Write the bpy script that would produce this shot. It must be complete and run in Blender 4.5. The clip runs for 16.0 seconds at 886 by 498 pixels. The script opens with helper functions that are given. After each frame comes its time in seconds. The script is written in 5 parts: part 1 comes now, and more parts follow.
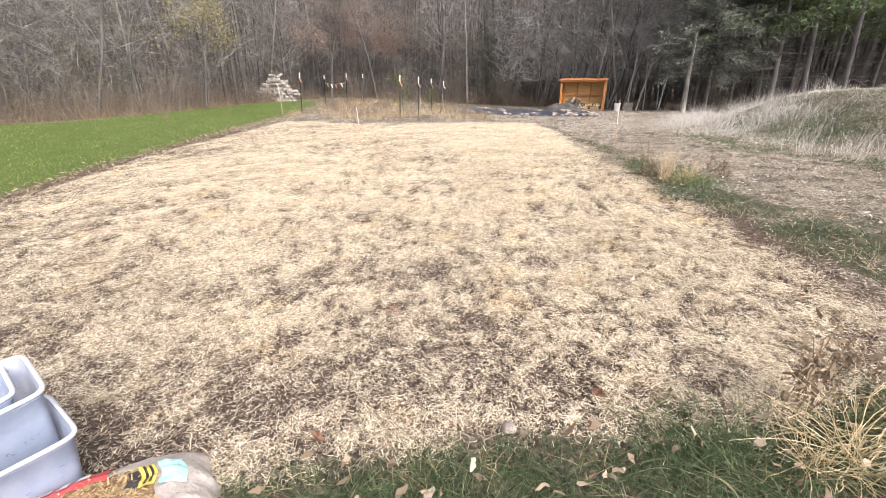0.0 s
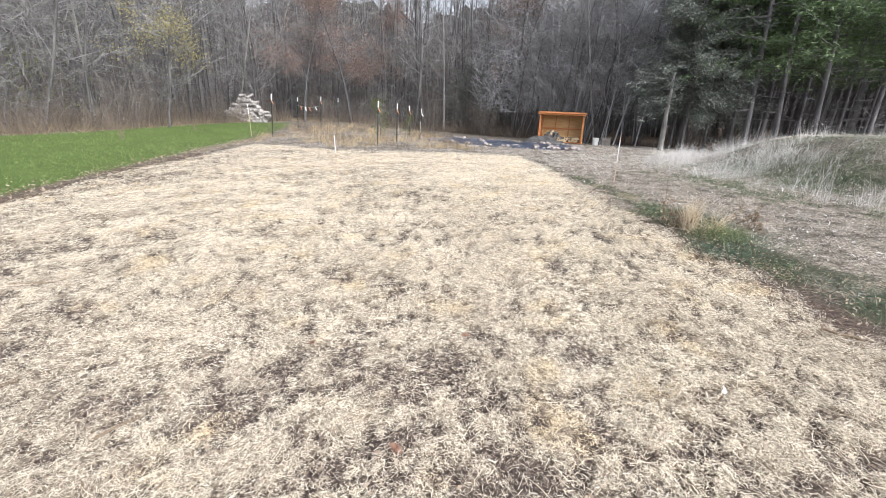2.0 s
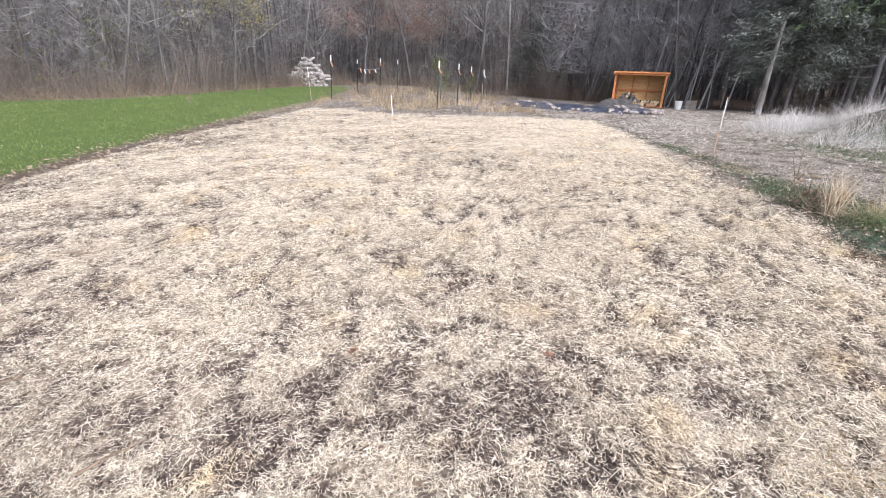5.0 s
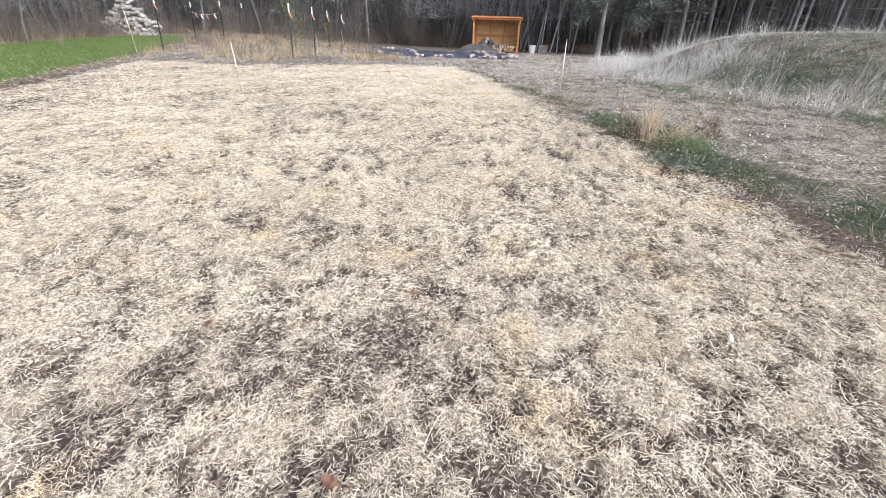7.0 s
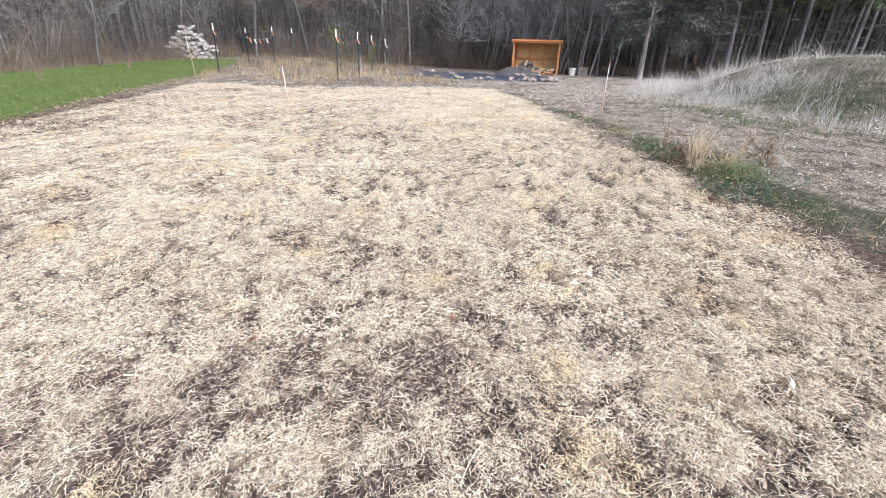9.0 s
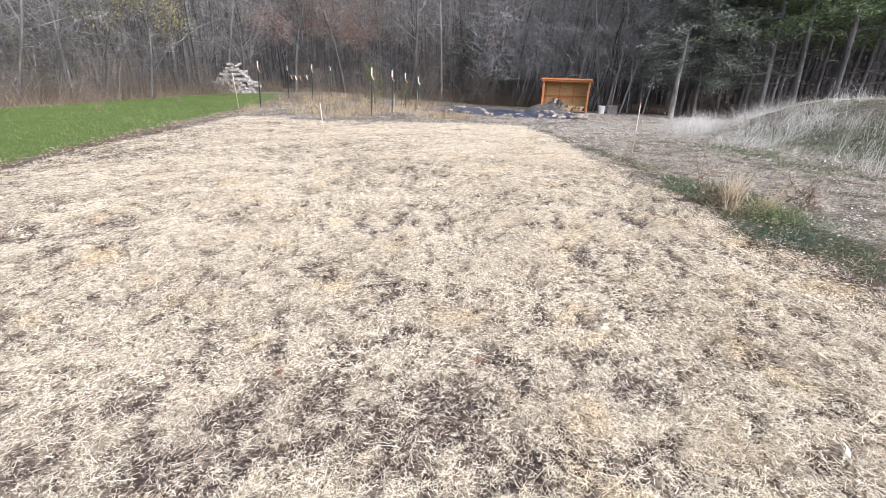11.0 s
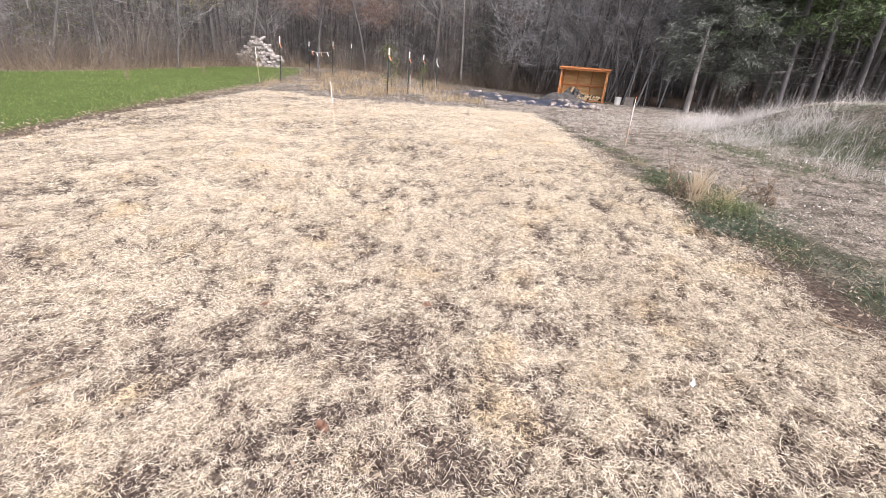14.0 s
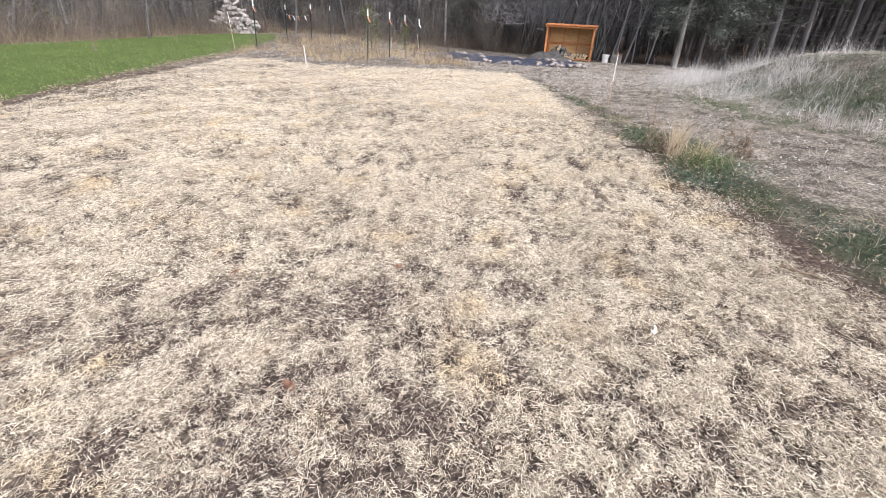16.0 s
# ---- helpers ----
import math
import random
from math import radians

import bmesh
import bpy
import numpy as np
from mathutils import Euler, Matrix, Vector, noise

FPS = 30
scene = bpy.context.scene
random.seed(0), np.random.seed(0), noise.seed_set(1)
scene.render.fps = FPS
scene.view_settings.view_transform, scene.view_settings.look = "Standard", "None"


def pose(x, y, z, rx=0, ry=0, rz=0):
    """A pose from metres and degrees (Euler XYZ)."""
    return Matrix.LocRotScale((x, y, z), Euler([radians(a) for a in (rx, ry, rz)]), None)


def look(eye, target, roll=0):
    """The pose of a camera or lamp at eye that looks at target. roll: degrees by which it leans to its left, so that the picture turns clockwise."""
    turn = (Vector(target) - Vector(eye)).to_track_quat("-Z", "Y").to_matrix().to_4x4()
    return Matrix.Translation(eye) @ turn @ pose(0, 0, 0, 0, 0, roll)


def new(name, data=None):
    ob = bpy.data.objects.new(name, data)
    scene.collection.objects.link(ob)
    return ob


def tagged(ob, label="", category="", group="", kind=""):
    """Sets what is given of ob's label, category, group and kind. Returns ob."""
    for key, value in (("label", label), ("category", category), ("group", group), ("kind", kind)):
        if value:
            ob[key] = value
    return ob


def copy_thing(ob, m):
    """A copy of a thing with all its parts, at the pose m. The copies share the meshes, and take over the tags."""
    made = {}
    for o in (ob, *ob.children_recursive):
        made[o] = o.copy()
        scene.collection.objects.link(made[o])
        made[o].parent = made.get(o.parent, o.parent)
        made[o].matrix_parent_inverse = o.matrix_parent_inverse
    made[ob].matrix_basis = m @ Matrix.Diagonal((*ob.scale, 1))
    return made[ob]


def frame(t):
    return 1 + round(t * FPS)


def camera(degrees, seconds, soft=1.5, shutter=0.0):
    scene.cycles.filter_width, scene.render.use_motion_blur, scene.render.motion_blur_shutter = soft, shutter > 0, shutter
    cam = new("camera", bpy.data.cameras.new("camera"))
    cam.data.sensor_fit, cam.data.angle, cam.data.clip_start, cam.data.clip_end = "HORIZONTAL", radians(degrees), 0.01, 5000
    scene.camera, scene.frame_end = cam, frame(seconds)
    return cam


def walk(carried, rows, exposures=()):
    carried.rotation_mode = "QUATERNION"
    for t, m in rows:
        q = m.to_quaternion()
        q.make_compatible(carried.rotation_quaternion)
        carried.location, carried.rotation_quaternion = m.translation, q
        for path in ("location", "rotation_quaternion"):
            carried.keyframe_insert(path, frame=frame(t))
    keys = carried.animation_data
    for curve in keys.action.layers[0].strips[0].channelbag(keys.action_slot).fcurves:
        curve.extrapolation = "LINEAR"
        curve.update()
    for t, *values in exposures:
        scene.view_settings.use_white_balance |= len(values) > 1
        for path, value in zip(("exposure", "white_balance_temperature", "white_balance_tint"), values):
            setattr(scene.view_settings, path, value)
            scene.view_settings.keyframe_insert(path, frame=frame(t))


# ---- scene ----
cam = camera(91.7, 16.0, soft=0.95)
PATH = [
    (0, (0.159, -0.856, 1.573), (0.313, 0.995, 0.833), -0.25),
    (0.5, (0.107, -0.597, 1.609), (0.341, 1.256, 0.892), -1.68),
    (1, (0.070, -0.338, 1.565), (0.327, 1.511, 0.847), -1.00),
    (1.5, (0.075, -0.045, 1.585), (0.376, 1.813, 0.910), 0.59),
    (2, (-0.039, 0.209, 1.587), (0.255, 2.084, 0.956), 2.20),
    (2.5, (-0.143, 0.426, 1.590), (0.028, 2.311, 0.944), 2.45),
    (3, (-0.141, 0.730, 1.550), (-0.126, 2.610, 0.868), 2.00),
    (3.2, (-0.143, 0.809, 1.542), (-0.176, 2.686, 0.852), 1.89),
    (5.3, (-0.031, 0.943, 1.450), (0.053, 2.773, 0.647), 1.42),
    (5.5, (-0.003, 0.936, 1.447), (0.144, 2.754, 0.626), 1.34),
    (6, (0.063, 0.919, 1.434), (0.377, 2.694, 0.567), 1.27),
    (6.5, (0.094, 0.911, 1.423), (0.552, 2.631, 0.511), 1.36),
    (7, (0.092, 0.896, 1.413), (0.633, 2.571, 0.463), 1.65),
    (7.5, (0.091, 0.890, 1.398), (0.645, 2.546, 0.424), 1.74),
    (8, (0.082, 0.907, 1.394), (0.601, 2.578, 0.424), 1.69),
    (8.5, (0.063, 0.928, 1.409), (0.525, 2.635, 0.476), 1.48),
    (9, (0.054, 0.929, 1.444), (0.457, 2.680, 0.566), 1.32),
    (9.5, (0.045, 0.927, 1.463), (0.402, 2.715, 0.642), 1.41),
    (12, (0.038, 0.972, 1.483), (0.323, 2.819, 0.770), 1.35),
    (12.5, (0.075, 0.939, 1.480), (0.355, 2.797, 0.796), 0.96),
    (13, (0.144, 0.763, 1.473), (0.413, 2.632, 0.815), 0.80),
    (13.5, (0.220, 0.494, 1.604), (0.454, 2.392, 1.016), 1.52),
    (14, (0.321, 0.403, 1.569), (0.552, 2.212, 0.750), 4.36),
    (14.5, (0.439, 0.382, 1.434), (0.685, 1.983, 0.261), 5.22),
    (15, (0.445, 0.357, 1.355), (0.748, 1.863, 0.073), 7.13),
    (15.5, (0.449, 0.360, 1.436), (0.728, 1.961, 0.270), 5.57),
    (16, (0.471, 0.368, 1.530), (0.735, 2.109, 0.582), 2.89),
]
walk(cam, [(t, look(eye, target, roll)) for t, eye, target, roll in PATH],
     exposures=[(0, 1.18, 6750, 15), (0.5, 1.18, 6300, 19), (1, 1.15, 5950, 14), (2, 1.1, 6000, 11), (2.5, 1.07, 6130, 9), (3, 1.05, 6080, 16), (5.5, 1.03, 5880, 16), (7, 1.0, 5850, 13), (9, 1.0, 5950, 14), (13, 1.03, 5930, 14), (13.5, 0.97, 6300, 9), (14, 1.06, 6380, 19), (14.5, 0.95, 6250, 16), (16, 0.94, 6080, 15)])

# ------------------------------------------------------------------ light
SUN_AZ, SUN_EL = 150.0, 38.0
world = bpy.data.worlds.new("world")
scene.world = world
world.use_nodes = True
wn = world.node_tree
sky = wn.nodes.new("ShaderNodeTexSky")
sky.sky_type, sky.sun_disc = "NISHITA", False
sky.sun_elevation, sky.sun_rotation = radians(SUN_EL), radians(SUN_AZ)
sky.air_density, sky.dust_density, sky.ozone_density = 1.0, 6.0, 1.0
# overcast: the sky's blue is greyed
grey = wn.nodes.new("ShaderNodeHueSaturation")
grey.inputs["Saturation"].default_value = 0.22
wn.links.new(sky.outputs[0], grey.inputs["Color"])
wn.links.new(grey.outputs[0], wn.nodes["Background"].inputs["Color"])
wn.nodes["Background"].inputs["Strength"].default_value = 0.15
sun = new("sun", bpy.data.lights.new("sun", "SUN"))
sun.data.energy, sun.data.angle, sun.data.color = 1.5, radians(25), (1.0, 0.96, 0.9)
_a, _e = radians(SUN_AZ), radians(SUN_EL)
sun.matrix_world = look((0, 0, 30), (-math.sin(_a) * math.cos(_e), -math.cos(_a) * math.cos(_e), 30 - math.sin(_e)))

# ------------------------------------------------------------------ helpers
rng = np.random.default_rng(7)


def smooth(a, b, x):
    t = np.clip((np.asarray(x, float) - a) / (b - a), 0, 1)
    return t * t * (3 - 2 * t)


def mound_r(x, y):
    """1 at the mound's foot, 0 at its middle."""
    return np.hypot((x - 13.3) / 6, (y - 7) / 8)


def ground_z(x, y):
    """The lie of the land: a field that tilts to the lawn, level ground behind, and a mound."""
    x, y = np.asarray(x, float), np.asarray(y, float)
    s = 1 - smooth(6, 16, y)
    right = 0.059 * np.minimum(x, 8) * (0.12 + 0.88 * s)
    left = np.maximum(0.059 * np.maximum(x, -12) * (0.35 + 0.65 * s), -0.42)
    z = np.where(x > 0, right, left) - 0.026 * np.clip(y - 16, 0, 14) * smooth(-4, 4, x)
    return z + 0.88 * (1 - smooth(0.55, 1.0, mound_r(x, y)))


def lattice(n, seed):
    return np.random.default_rng(seed).random((n, n))


def vnoise(x, y, size, seed):
    """Smooth value noise, 0 to 1, with features of about that size in metres."""
    g = lattice(64, seed)
    u, v = np.asarray(x) / size, np.asarray(y) / size
    i, j = np.floor(u).astype(int), np.floor(v).astype(int)
    fu, fv = u - i, v - j
    fu, fv = fu * fu * (3 - 2 * fu), fv * fv * (3 - 2 * fv)
    a, b = g[i % 64, j % 64], g[(i + 1) % 64, j % 64]
    c, d = g[i % 64, (j + 1) % 64], g[(i + 1) % 64, (j + 1) % 64]
    return (a * (1 - fu) + b * fu) * (1 - fv) + (c * (1 - fu) + d * fu) * fv


def fbm(x, y, size, seed):
    return (vnoise(x, y, size, seed) + 0.5 * vnoise(x, y, size / 2.1, seed + 1) + 0.25 * vnoise(x, y, size / 4.3, seed + 2)) / 1.75


def raw_mesh(name, verts, faces, mats, smooth_shade=False):
    """verts (n, 3); faces (m, k) of one size k."""
    me = bpy.data.meshes.new(name)
    verts, faces = np.asarray(verts, np.float32), np.asarray(faces, np.int32)
    me.vertices.add(len(verts))
    me.vertices.foreach_set("co", verts.ravel())
    k = faces.shape[1]
    me.loops.add(faces.size)
    me.loops.foreach_set("vertex_index", faces.ravel())
    me.polygons.add(len(faces))
    me.polygons.foreach_set("loop_start", np.arange(0, faces.size, k, dtype=np.int32))
    me.polygons.foreach_set("use_smooth", np.full(len(faces), smooth_shade))
    me.update(calc_edges=True)
    for m in mats if isinstance(mats, (list, tuple)) else [mats]:
        me.materials.append(m)
    return me


def part(name, bm, material, parent, label=""):
    """Links a bmesh (or a mesh) as one mesh object under a thing."""
    if isinstance(bm, bpy.types.Mesh):
        me = bm
    else:
        me = bpy.data.meshes.new(name)
        bm.to_mesh(me)
        bm.free()
    if material and not me.materials:
        me.materials.append(material)
    ob = new(name, me)
    ob.parent = parent
    if label:
        ob["label"] = label
    return ob


def thing(name, m, label, category, group="", kind=""):
    ob = new(name)
    ob.empty_display_size = 0.2
    ob.matrix_world = m
    return tagged(ob, label, category, group, kind)


def box(bm, cx, cy, cz, sx, sy, sz, m=None, bevel=0.0):
    r = bmesh.ops.create_cube(bm, size=1)
    vs = r["verts"]
    bmesh.ops.scale(bm, vec=(sx, sy, sz), verts=vs)
    bmesh.ops.translate(bm, vec=(cx, cy, cz), verts=vs)
    if bevel:
        es = list({e for v in vs for e in v.link_edges})
        r = bmesh.ops.bevel(bm, geom=es, offset=bevel, segments=1, affect="EDGES")
        vs = list({v for f in r["faces"] for v in f.verts} | {v for v in vs if v.is_valid})
    if m is not None:
        bmesh.ops.transform(bm, matrix=m, verts=[v for v in vs if v.is_valid])
    return vs


def tubes(lines):
    """One mesh of tapered tubes. lines: (points (n, 3), radii (n), sides)."""
    V, F, n = [], [], 0
    for pts, rad, k in lines:
        pts = np.asarray(pts, float)
        d = np.gradient(pts, axis=0)
        d /= np.linalg.norm(d, axis=1)[:, None] + 1e-9
        ref = np.array([1.0, 0, 0]) if abs(d[0][2]) > 0.7 else np.array([0, 0, 1.0])
        u = np.cross(d, ref)
        u /= np.linalg.norm(u, axis=1)[:, None] + 1e-9
        w = np.cross(d, u)
        a = np.arange(k) * 2 * np.pi / k
        ring = pts[:, None] + np.asarray(rad)[:, None, None] * (u[:, None] * np.cos(a)[None, :, None] + w[:, None] * np.sin(a)[None, :, None])
        V.append(ring.reshape(-1, 3))
        m = len(pts)
        i, j = np.meshgrid(np.arange(m - 1), np.arange(k), indexing="ij")
        F.append((n + np.stack([i * k + j, i * k + (j + 1) % k, (i + 1) * k + (j + 1) % k, (i + 1) * k + j], -1)).reshape(-1, 4))
        n += m * k
    return np.concatenate(V), np.concatenate(F)


def ribbons(base, way, length, width, bend, segs=2, taper=0.3, flat=None, leaf=False):
    """Strips that start at base and run along way, bending to the ground. Returns verts and quads."""
    n = len(base)
    way = way / (np.linalg.norm(way, axis=1)[:, None] + 1e-9)
    side = np.cross(way, flat if flat is not None else rng.normal(size=(n, 3)))
    side /= np.linalg.norm(side, axis=1)[:, None] + 1e-9
    out = np.empty((n, segs + 1, 2, 3))
    for k in range(segs + 1):
        f = k / segs
        c = base + way * (length * f)[:, None]
        c = c + bend * (f * f)
        w = (width * (math.sin(math.pi * (0.06 + 0.88 * f)) if leaf else 1 - (1 - taper) * f))[:, None] * side * 0.5
        out[:, k, 0], out[:, k, 1] = c - w, c + w
    V = out.reshape(-1, 3)
    o = np.arange(n)[:, None] * (2 * segs + 2) + np.arange(segs)[None] * 2
    F = np.stack([o, o + 1, o + 3, o + 2], -1).reshape(-1, 4)
    return V, F


def slivers(base, way, length, width):
    """One thin triangle each, from base along way."""
    n = len(base)
    way = way / (np.linalg.norm(way, axis=1)[:, None] + 1e-9)
    side = np.cross(way, rng.normal(size=(n, 3)))
    side *= (width * 0.5 / (np.linalg.norm(side, axis=1) + 1e-9))[:, None]
    V = np.stack([base - side, base + side, base + way * length[:, None]], 1).reshape(-1, 3)
    return V, np.arange(3 * n).reshape(-1, 3)


def stuff(name, vf, material, label, category, parent=None):
    ob = new(name, raw_mesh(name, vf[0], vf[1], material))
    if parent is not None:
        ob.parent = parent
    return tagged(ob, label, category, kind="stuff")


# ------------------------------------------------------------------ materials
def nodes_of(name):
    m = bpy.data.materials.new(name)
    m.use_nodes = True
    return m, m.node_tree, m.node_tree.nodes["Principled BSDF"]


def noise_node(nt, scale, detail=4.0, rough=0.6, stretch=None):
    tc = nt.nodes.new("ShaderNodeTexCoord")
    n = nt.nodes.new("ShaderNodeTexNoise")
    n.inputs["Scale"].default_value, n.inputs["Detail"].default_value, n.inputs["Roughness"].default_value = scale, detail, rough
    if stretch:
        mp = nt.nodes.new("ShaderNodeMapping")
        mp.inputs["Scale"].default_value = stretch
        nt.links.new(tc.outputs["Object"], mp.inputs["Vector"])
        nt.links.new(mp.outputs[0], n.inputs["Vector"])
    else:
        nt.links.new(tc.outputs["Object"], n.inputs["Vector"])
    return n


def ramp_node(nt, stops, fac):
    r = nt.nodes.new("ShaderNodeValToRGB")
    while len(r.color_ramp.elements) < len(stops):
        r.color_ramp.elements.new(0.5)
    for e, (p, c) in zip(r.color_ramp.elements, stops):
        e.position, e.color = p, (*c, 1)
    nt.links.new(fac, r.inputs[0])
    return r


def mix_node(nt, a, b, fac, mode="MIX"):
    m = nt.nodes.new("ShaderNodeMix")
    m.data_type, m.blend_type = "RGBA", mode
    for sock, v in ((0, fac), (6, a), (7, b)):
        if isinstance(v, (int, float)):
            m.inputs[sock].default_value = v
        elif isinstance(v, tuple):
            m.inputs[sock].default_value = (*v, 1)
        else:
            nt.links.new(v, m.inputs[sock])
    return m.outputs[2]


def surface(name, stops, scale=8.0, rough=0.8, bump=0.3, fine=60.0, metal=0.0, stretch=None, wear=None):
    """Two scales of noise: a coarse one for the colour, a fine one for grain and relief."""
    m, nt, b = nodes_of(name)
    n1, n2 = noise_node(nt, scale, stretch=stretch), noise_node(nt, fine, 3.0, stretch=stretch)
    k = len(stops)
    r = ramp_node(nt, [(0.3 + 0.4 * i / max(k - 1, 1), c) for i, c in enumerate(stops)], n1.outputs[0])
    g = ramp_node(nt, [(0.3, (0.72, 0.72, 0.72)), (0.7, (1, 1, 1))], n2.outputs[0])
    nt.links.new(mix_node(nt, r.outputs[0], g.outputs[0], 1.0, "MULTIPLY"), b.inputs["Base Color"])
    b.inputs["Roughness"].default_value, b.inputs["Metallic"].default_value = rough, metal
    bp = nt.nodes.new("ShaderNodeBump")
    bp.inputs["Strength"].default_value, bp.inputs["Distance"].default_value = bump, 0.02
    nt.links.new(n2.outputs[0], bp.inputs["Height"])
    nt.links.new(bp.outputs[0], b.inputs["Normal"])
    return m


def blades_mat(name, stops, rough=0.7, patch=0.6, see=0.25, spec=0.3):
    """Leaves and stalks: colour by island, with slow patches over the ground, a little light through."""
    m, nt, b = nodes_of(name)
    geo = nt.nodes.new("ShaderNodeNewGeometry")
    n = noise_node(nt, patch, 3.0)
    mixv = nt.nodes.new("ShaderNodeMath")
    mixv.operation = "MULTIPLY_ADD"
    nt.links.new(geo.outputs["Random Per Island"], mixv.inputs[0])
    mixv.inputs[1].default_value = 0.62
    half = nt.nodes.new("ShaderNodeMath")
    half.operation = "MULTIPLY"
    half.inputs[1].default_value = 0.42
    nt.links.new(n.outputs[0], half.inputs[0])
    nt.links.new(half.outputs[0], mixv.inputs[2])
    k = len(stops)
    r = ramp_node(nt, [(0.08 + 0.84 * i / max(k - 1, 1), c) for i, c in enumerate(stops)], mixv.outputs[0])
    nt.links.new(r.outputs[0], b.inputs["Base Color"])
    b.inputs["Roughness"].default_value = rough
    b.inputs["Specular IOR Level"].default_value = spec
    if see:
        t = nt.nodes.new("ShaderNodeBsdfTranslucent")
        nt.links.new(r.outputs[0], t.inputs["Color"])
        ms = nt.nodes.new("ShaderNodeMixShader")
        ms.inputs[0].default_value = see
        nt.links.new(b.outputs[0], ms.inputs[1])
        nt.links.new(t.outputs[0], ms.inputs[2])
        nt.links.new(ms.outputs[0], nt.nodes["Material Output"].inputs[0])
    return m


def ground_mat():
    """One sheet of earth: the cover that each stretch carries is held in the mesh."""
    m, nt, b = nodes_of("ground")

    def cover(name):
        a = nt.nodes.new("ShaderNodeAttribute")
        a.attribute_name = name
        return a.outputs["Fac"]

    n1, n2, n3 = noise_node(nt, 1.3, 6), noise_node(nt, 34, 8, 0.75), noise_node(nt, 160, 4)
    soil = ramp_node(nt, [(0.34, (0.026, 0.019, 0.016)), (0.5, (0.085, 0.064, 0.054)), (0.66, (0.22, 0.175, 0.145))], n2.outputs[0]).outputs[0]
    straw = ramp_node(nt, [(0.38, (0.16, 0.12, 0.095)), (0.5, (0.46, 0.38, 0.28)), (0.6, (0.74, 0.65, 0.5))], n2.outputs[0]).outputs[0]
    lawn = ramp_node(nt, [(0.3, (0.05, 0.075, 0.022)), (0.55, (0.1, 0.145, 0.037)), (0.75, (0.19, 0.22, 0.085))], n2.outputs[0]).outputs[0]
    weeds = ramp_node(nt, [(0.32, (0.024, 0.03, 0.019)), (0.5, (0.055, 0.06, 0.038)), (0.7, (0.16, 0.135, 0.095))], n2.outputs[0]).outputs[0]
    dead = ramp_node(nt, [(0.38, (0.06, 0.05, 0.042)), (0.5, (0.19, 0.165, 0.137)), (0.62, (0.45, 0.405, 0.34))], n2.outputs[0]).outputs[0]
    litter = ramp_node(nt, [(0.3, (0.038, 0.027, 0.02)), (0.5, (0.1, 0.068, 0.048)), (0.72, (0.2, 0.145, 0.105))], n2.outputs[0]).outputs[0]
    n4 = noise_node(nt, 4.5, 6, 0.7)
    mott = ramp_node(nt, [(0.38, (0.52, 0.5, 0.46)), (0.5, (0.92, 0.92, 0.9)), (0.62, (1.35, 1.33, 1.28))], n4.outputs[0]).outputs[0]
    dead = mix_node(nt, dead, mott, 1.0, "MULTIPLY")
    c = mix_node(nt, dead, soil, cover("soil"))
    c = mix_node(nt, c, straw, cover("straw"))
    c = mix_node(nt, c, lawn, cover("lawn"))
    c = mix_node(nt, c, weeds, cover("weeds"))
    c = mix_node(nt, c, litter, cover("litter"))
    slow = ramp_node(nt, [(0.3, (0.78, 0.78, 0.78)), (0.7, (1, 1, 1))], n1.outputs[0]).outputs[0]
    grain = ramp_node(nt, [(0.3, (0.7, 0.7, 0.7)), (0.65, (1, 1, 1))], n3.outputs[0]).outputs[0]
    c = mix_node(nt, mix_node(nt, c, slow, 1.0, "MULTIPLY"), grain, 1.0, "MULTIPLY")
    nt.links.new(c, b.inputs["Base Color"])
    b.inputs["Roughness"].default_value = 0.95
    b.inputs["Specular IOR Level"].default_value = 0.15
    bp = nt.nodes.new("ShaderNodeBump")
    bp.inputs["Strength"].default_value, bp.inputs["Distance"].default_value = 0.45, 0.02
    nt.links.new(n2.outputs[0], bp.inputs["Height"])
    nt.links.new(bp.outputs[0], b.inputs["Normal"])
    return m


M_GROUND = ground_mat()
M_STRAW = blades_mat("straw", [(0.12, 0.092, 0.072), (0.33, 0.266, 0.203), (0.65, 0.565, 0.43), (0.84, 0.765, 0.6), (0.9, 0.85, 0.72)], 0.5, 1.2, 0.12, 0.45)


def golden_patches(m):
    """Fresher, yellower straw here and there."""
    nt = m.node_tree
    b = nt.nodes["Principled BSDF"]
    src = b.inputs["Base Color"].links[0].from_socket
    n = noise_node(nt, 1.7, 3.0)
    f = ramp_node(nt, [(0.56, (0, 0, 0)), (0.7, (0.7, 0.7, 0.7))], n.outputs[0])
    nt.links.new(mix_node(nt, src, mix_node(nt, src, (1.0, 0.86, 0.6), 1.0, "MULTIPLY"), f.outputs[0]), b.inputs["Base Color"])


golden_patches(M_STRAW)
M_LAWN = blades_mat("lawn_grass", [(0.04, 0.075, 0.02), (0.085, 0.145, 0.034), (0.14, 0.2, 0.055), (0.22, 0.25, 0.095), (0.27, 0.28, 0.125)], 0.6, 0.35)
M_WEED = blades_mat("green_weeds", [(0.022, 0.04, 0.022), (0.042, 0.074, 0.034), (0.08, 0.12, 0.056), (0.13, 0.16, 0.085), (0.34, 0.3, 0.2)], 0.6, 0.9)
M_LEAFY = blades_mat("broad_weed_leaves", [(0.03, 0.055, 0.036), (0.058, 0.092, 0.06), (0.1, 0.138, 0.09), (0.17, 0.2, 0.13)], 0.55, 1.4)
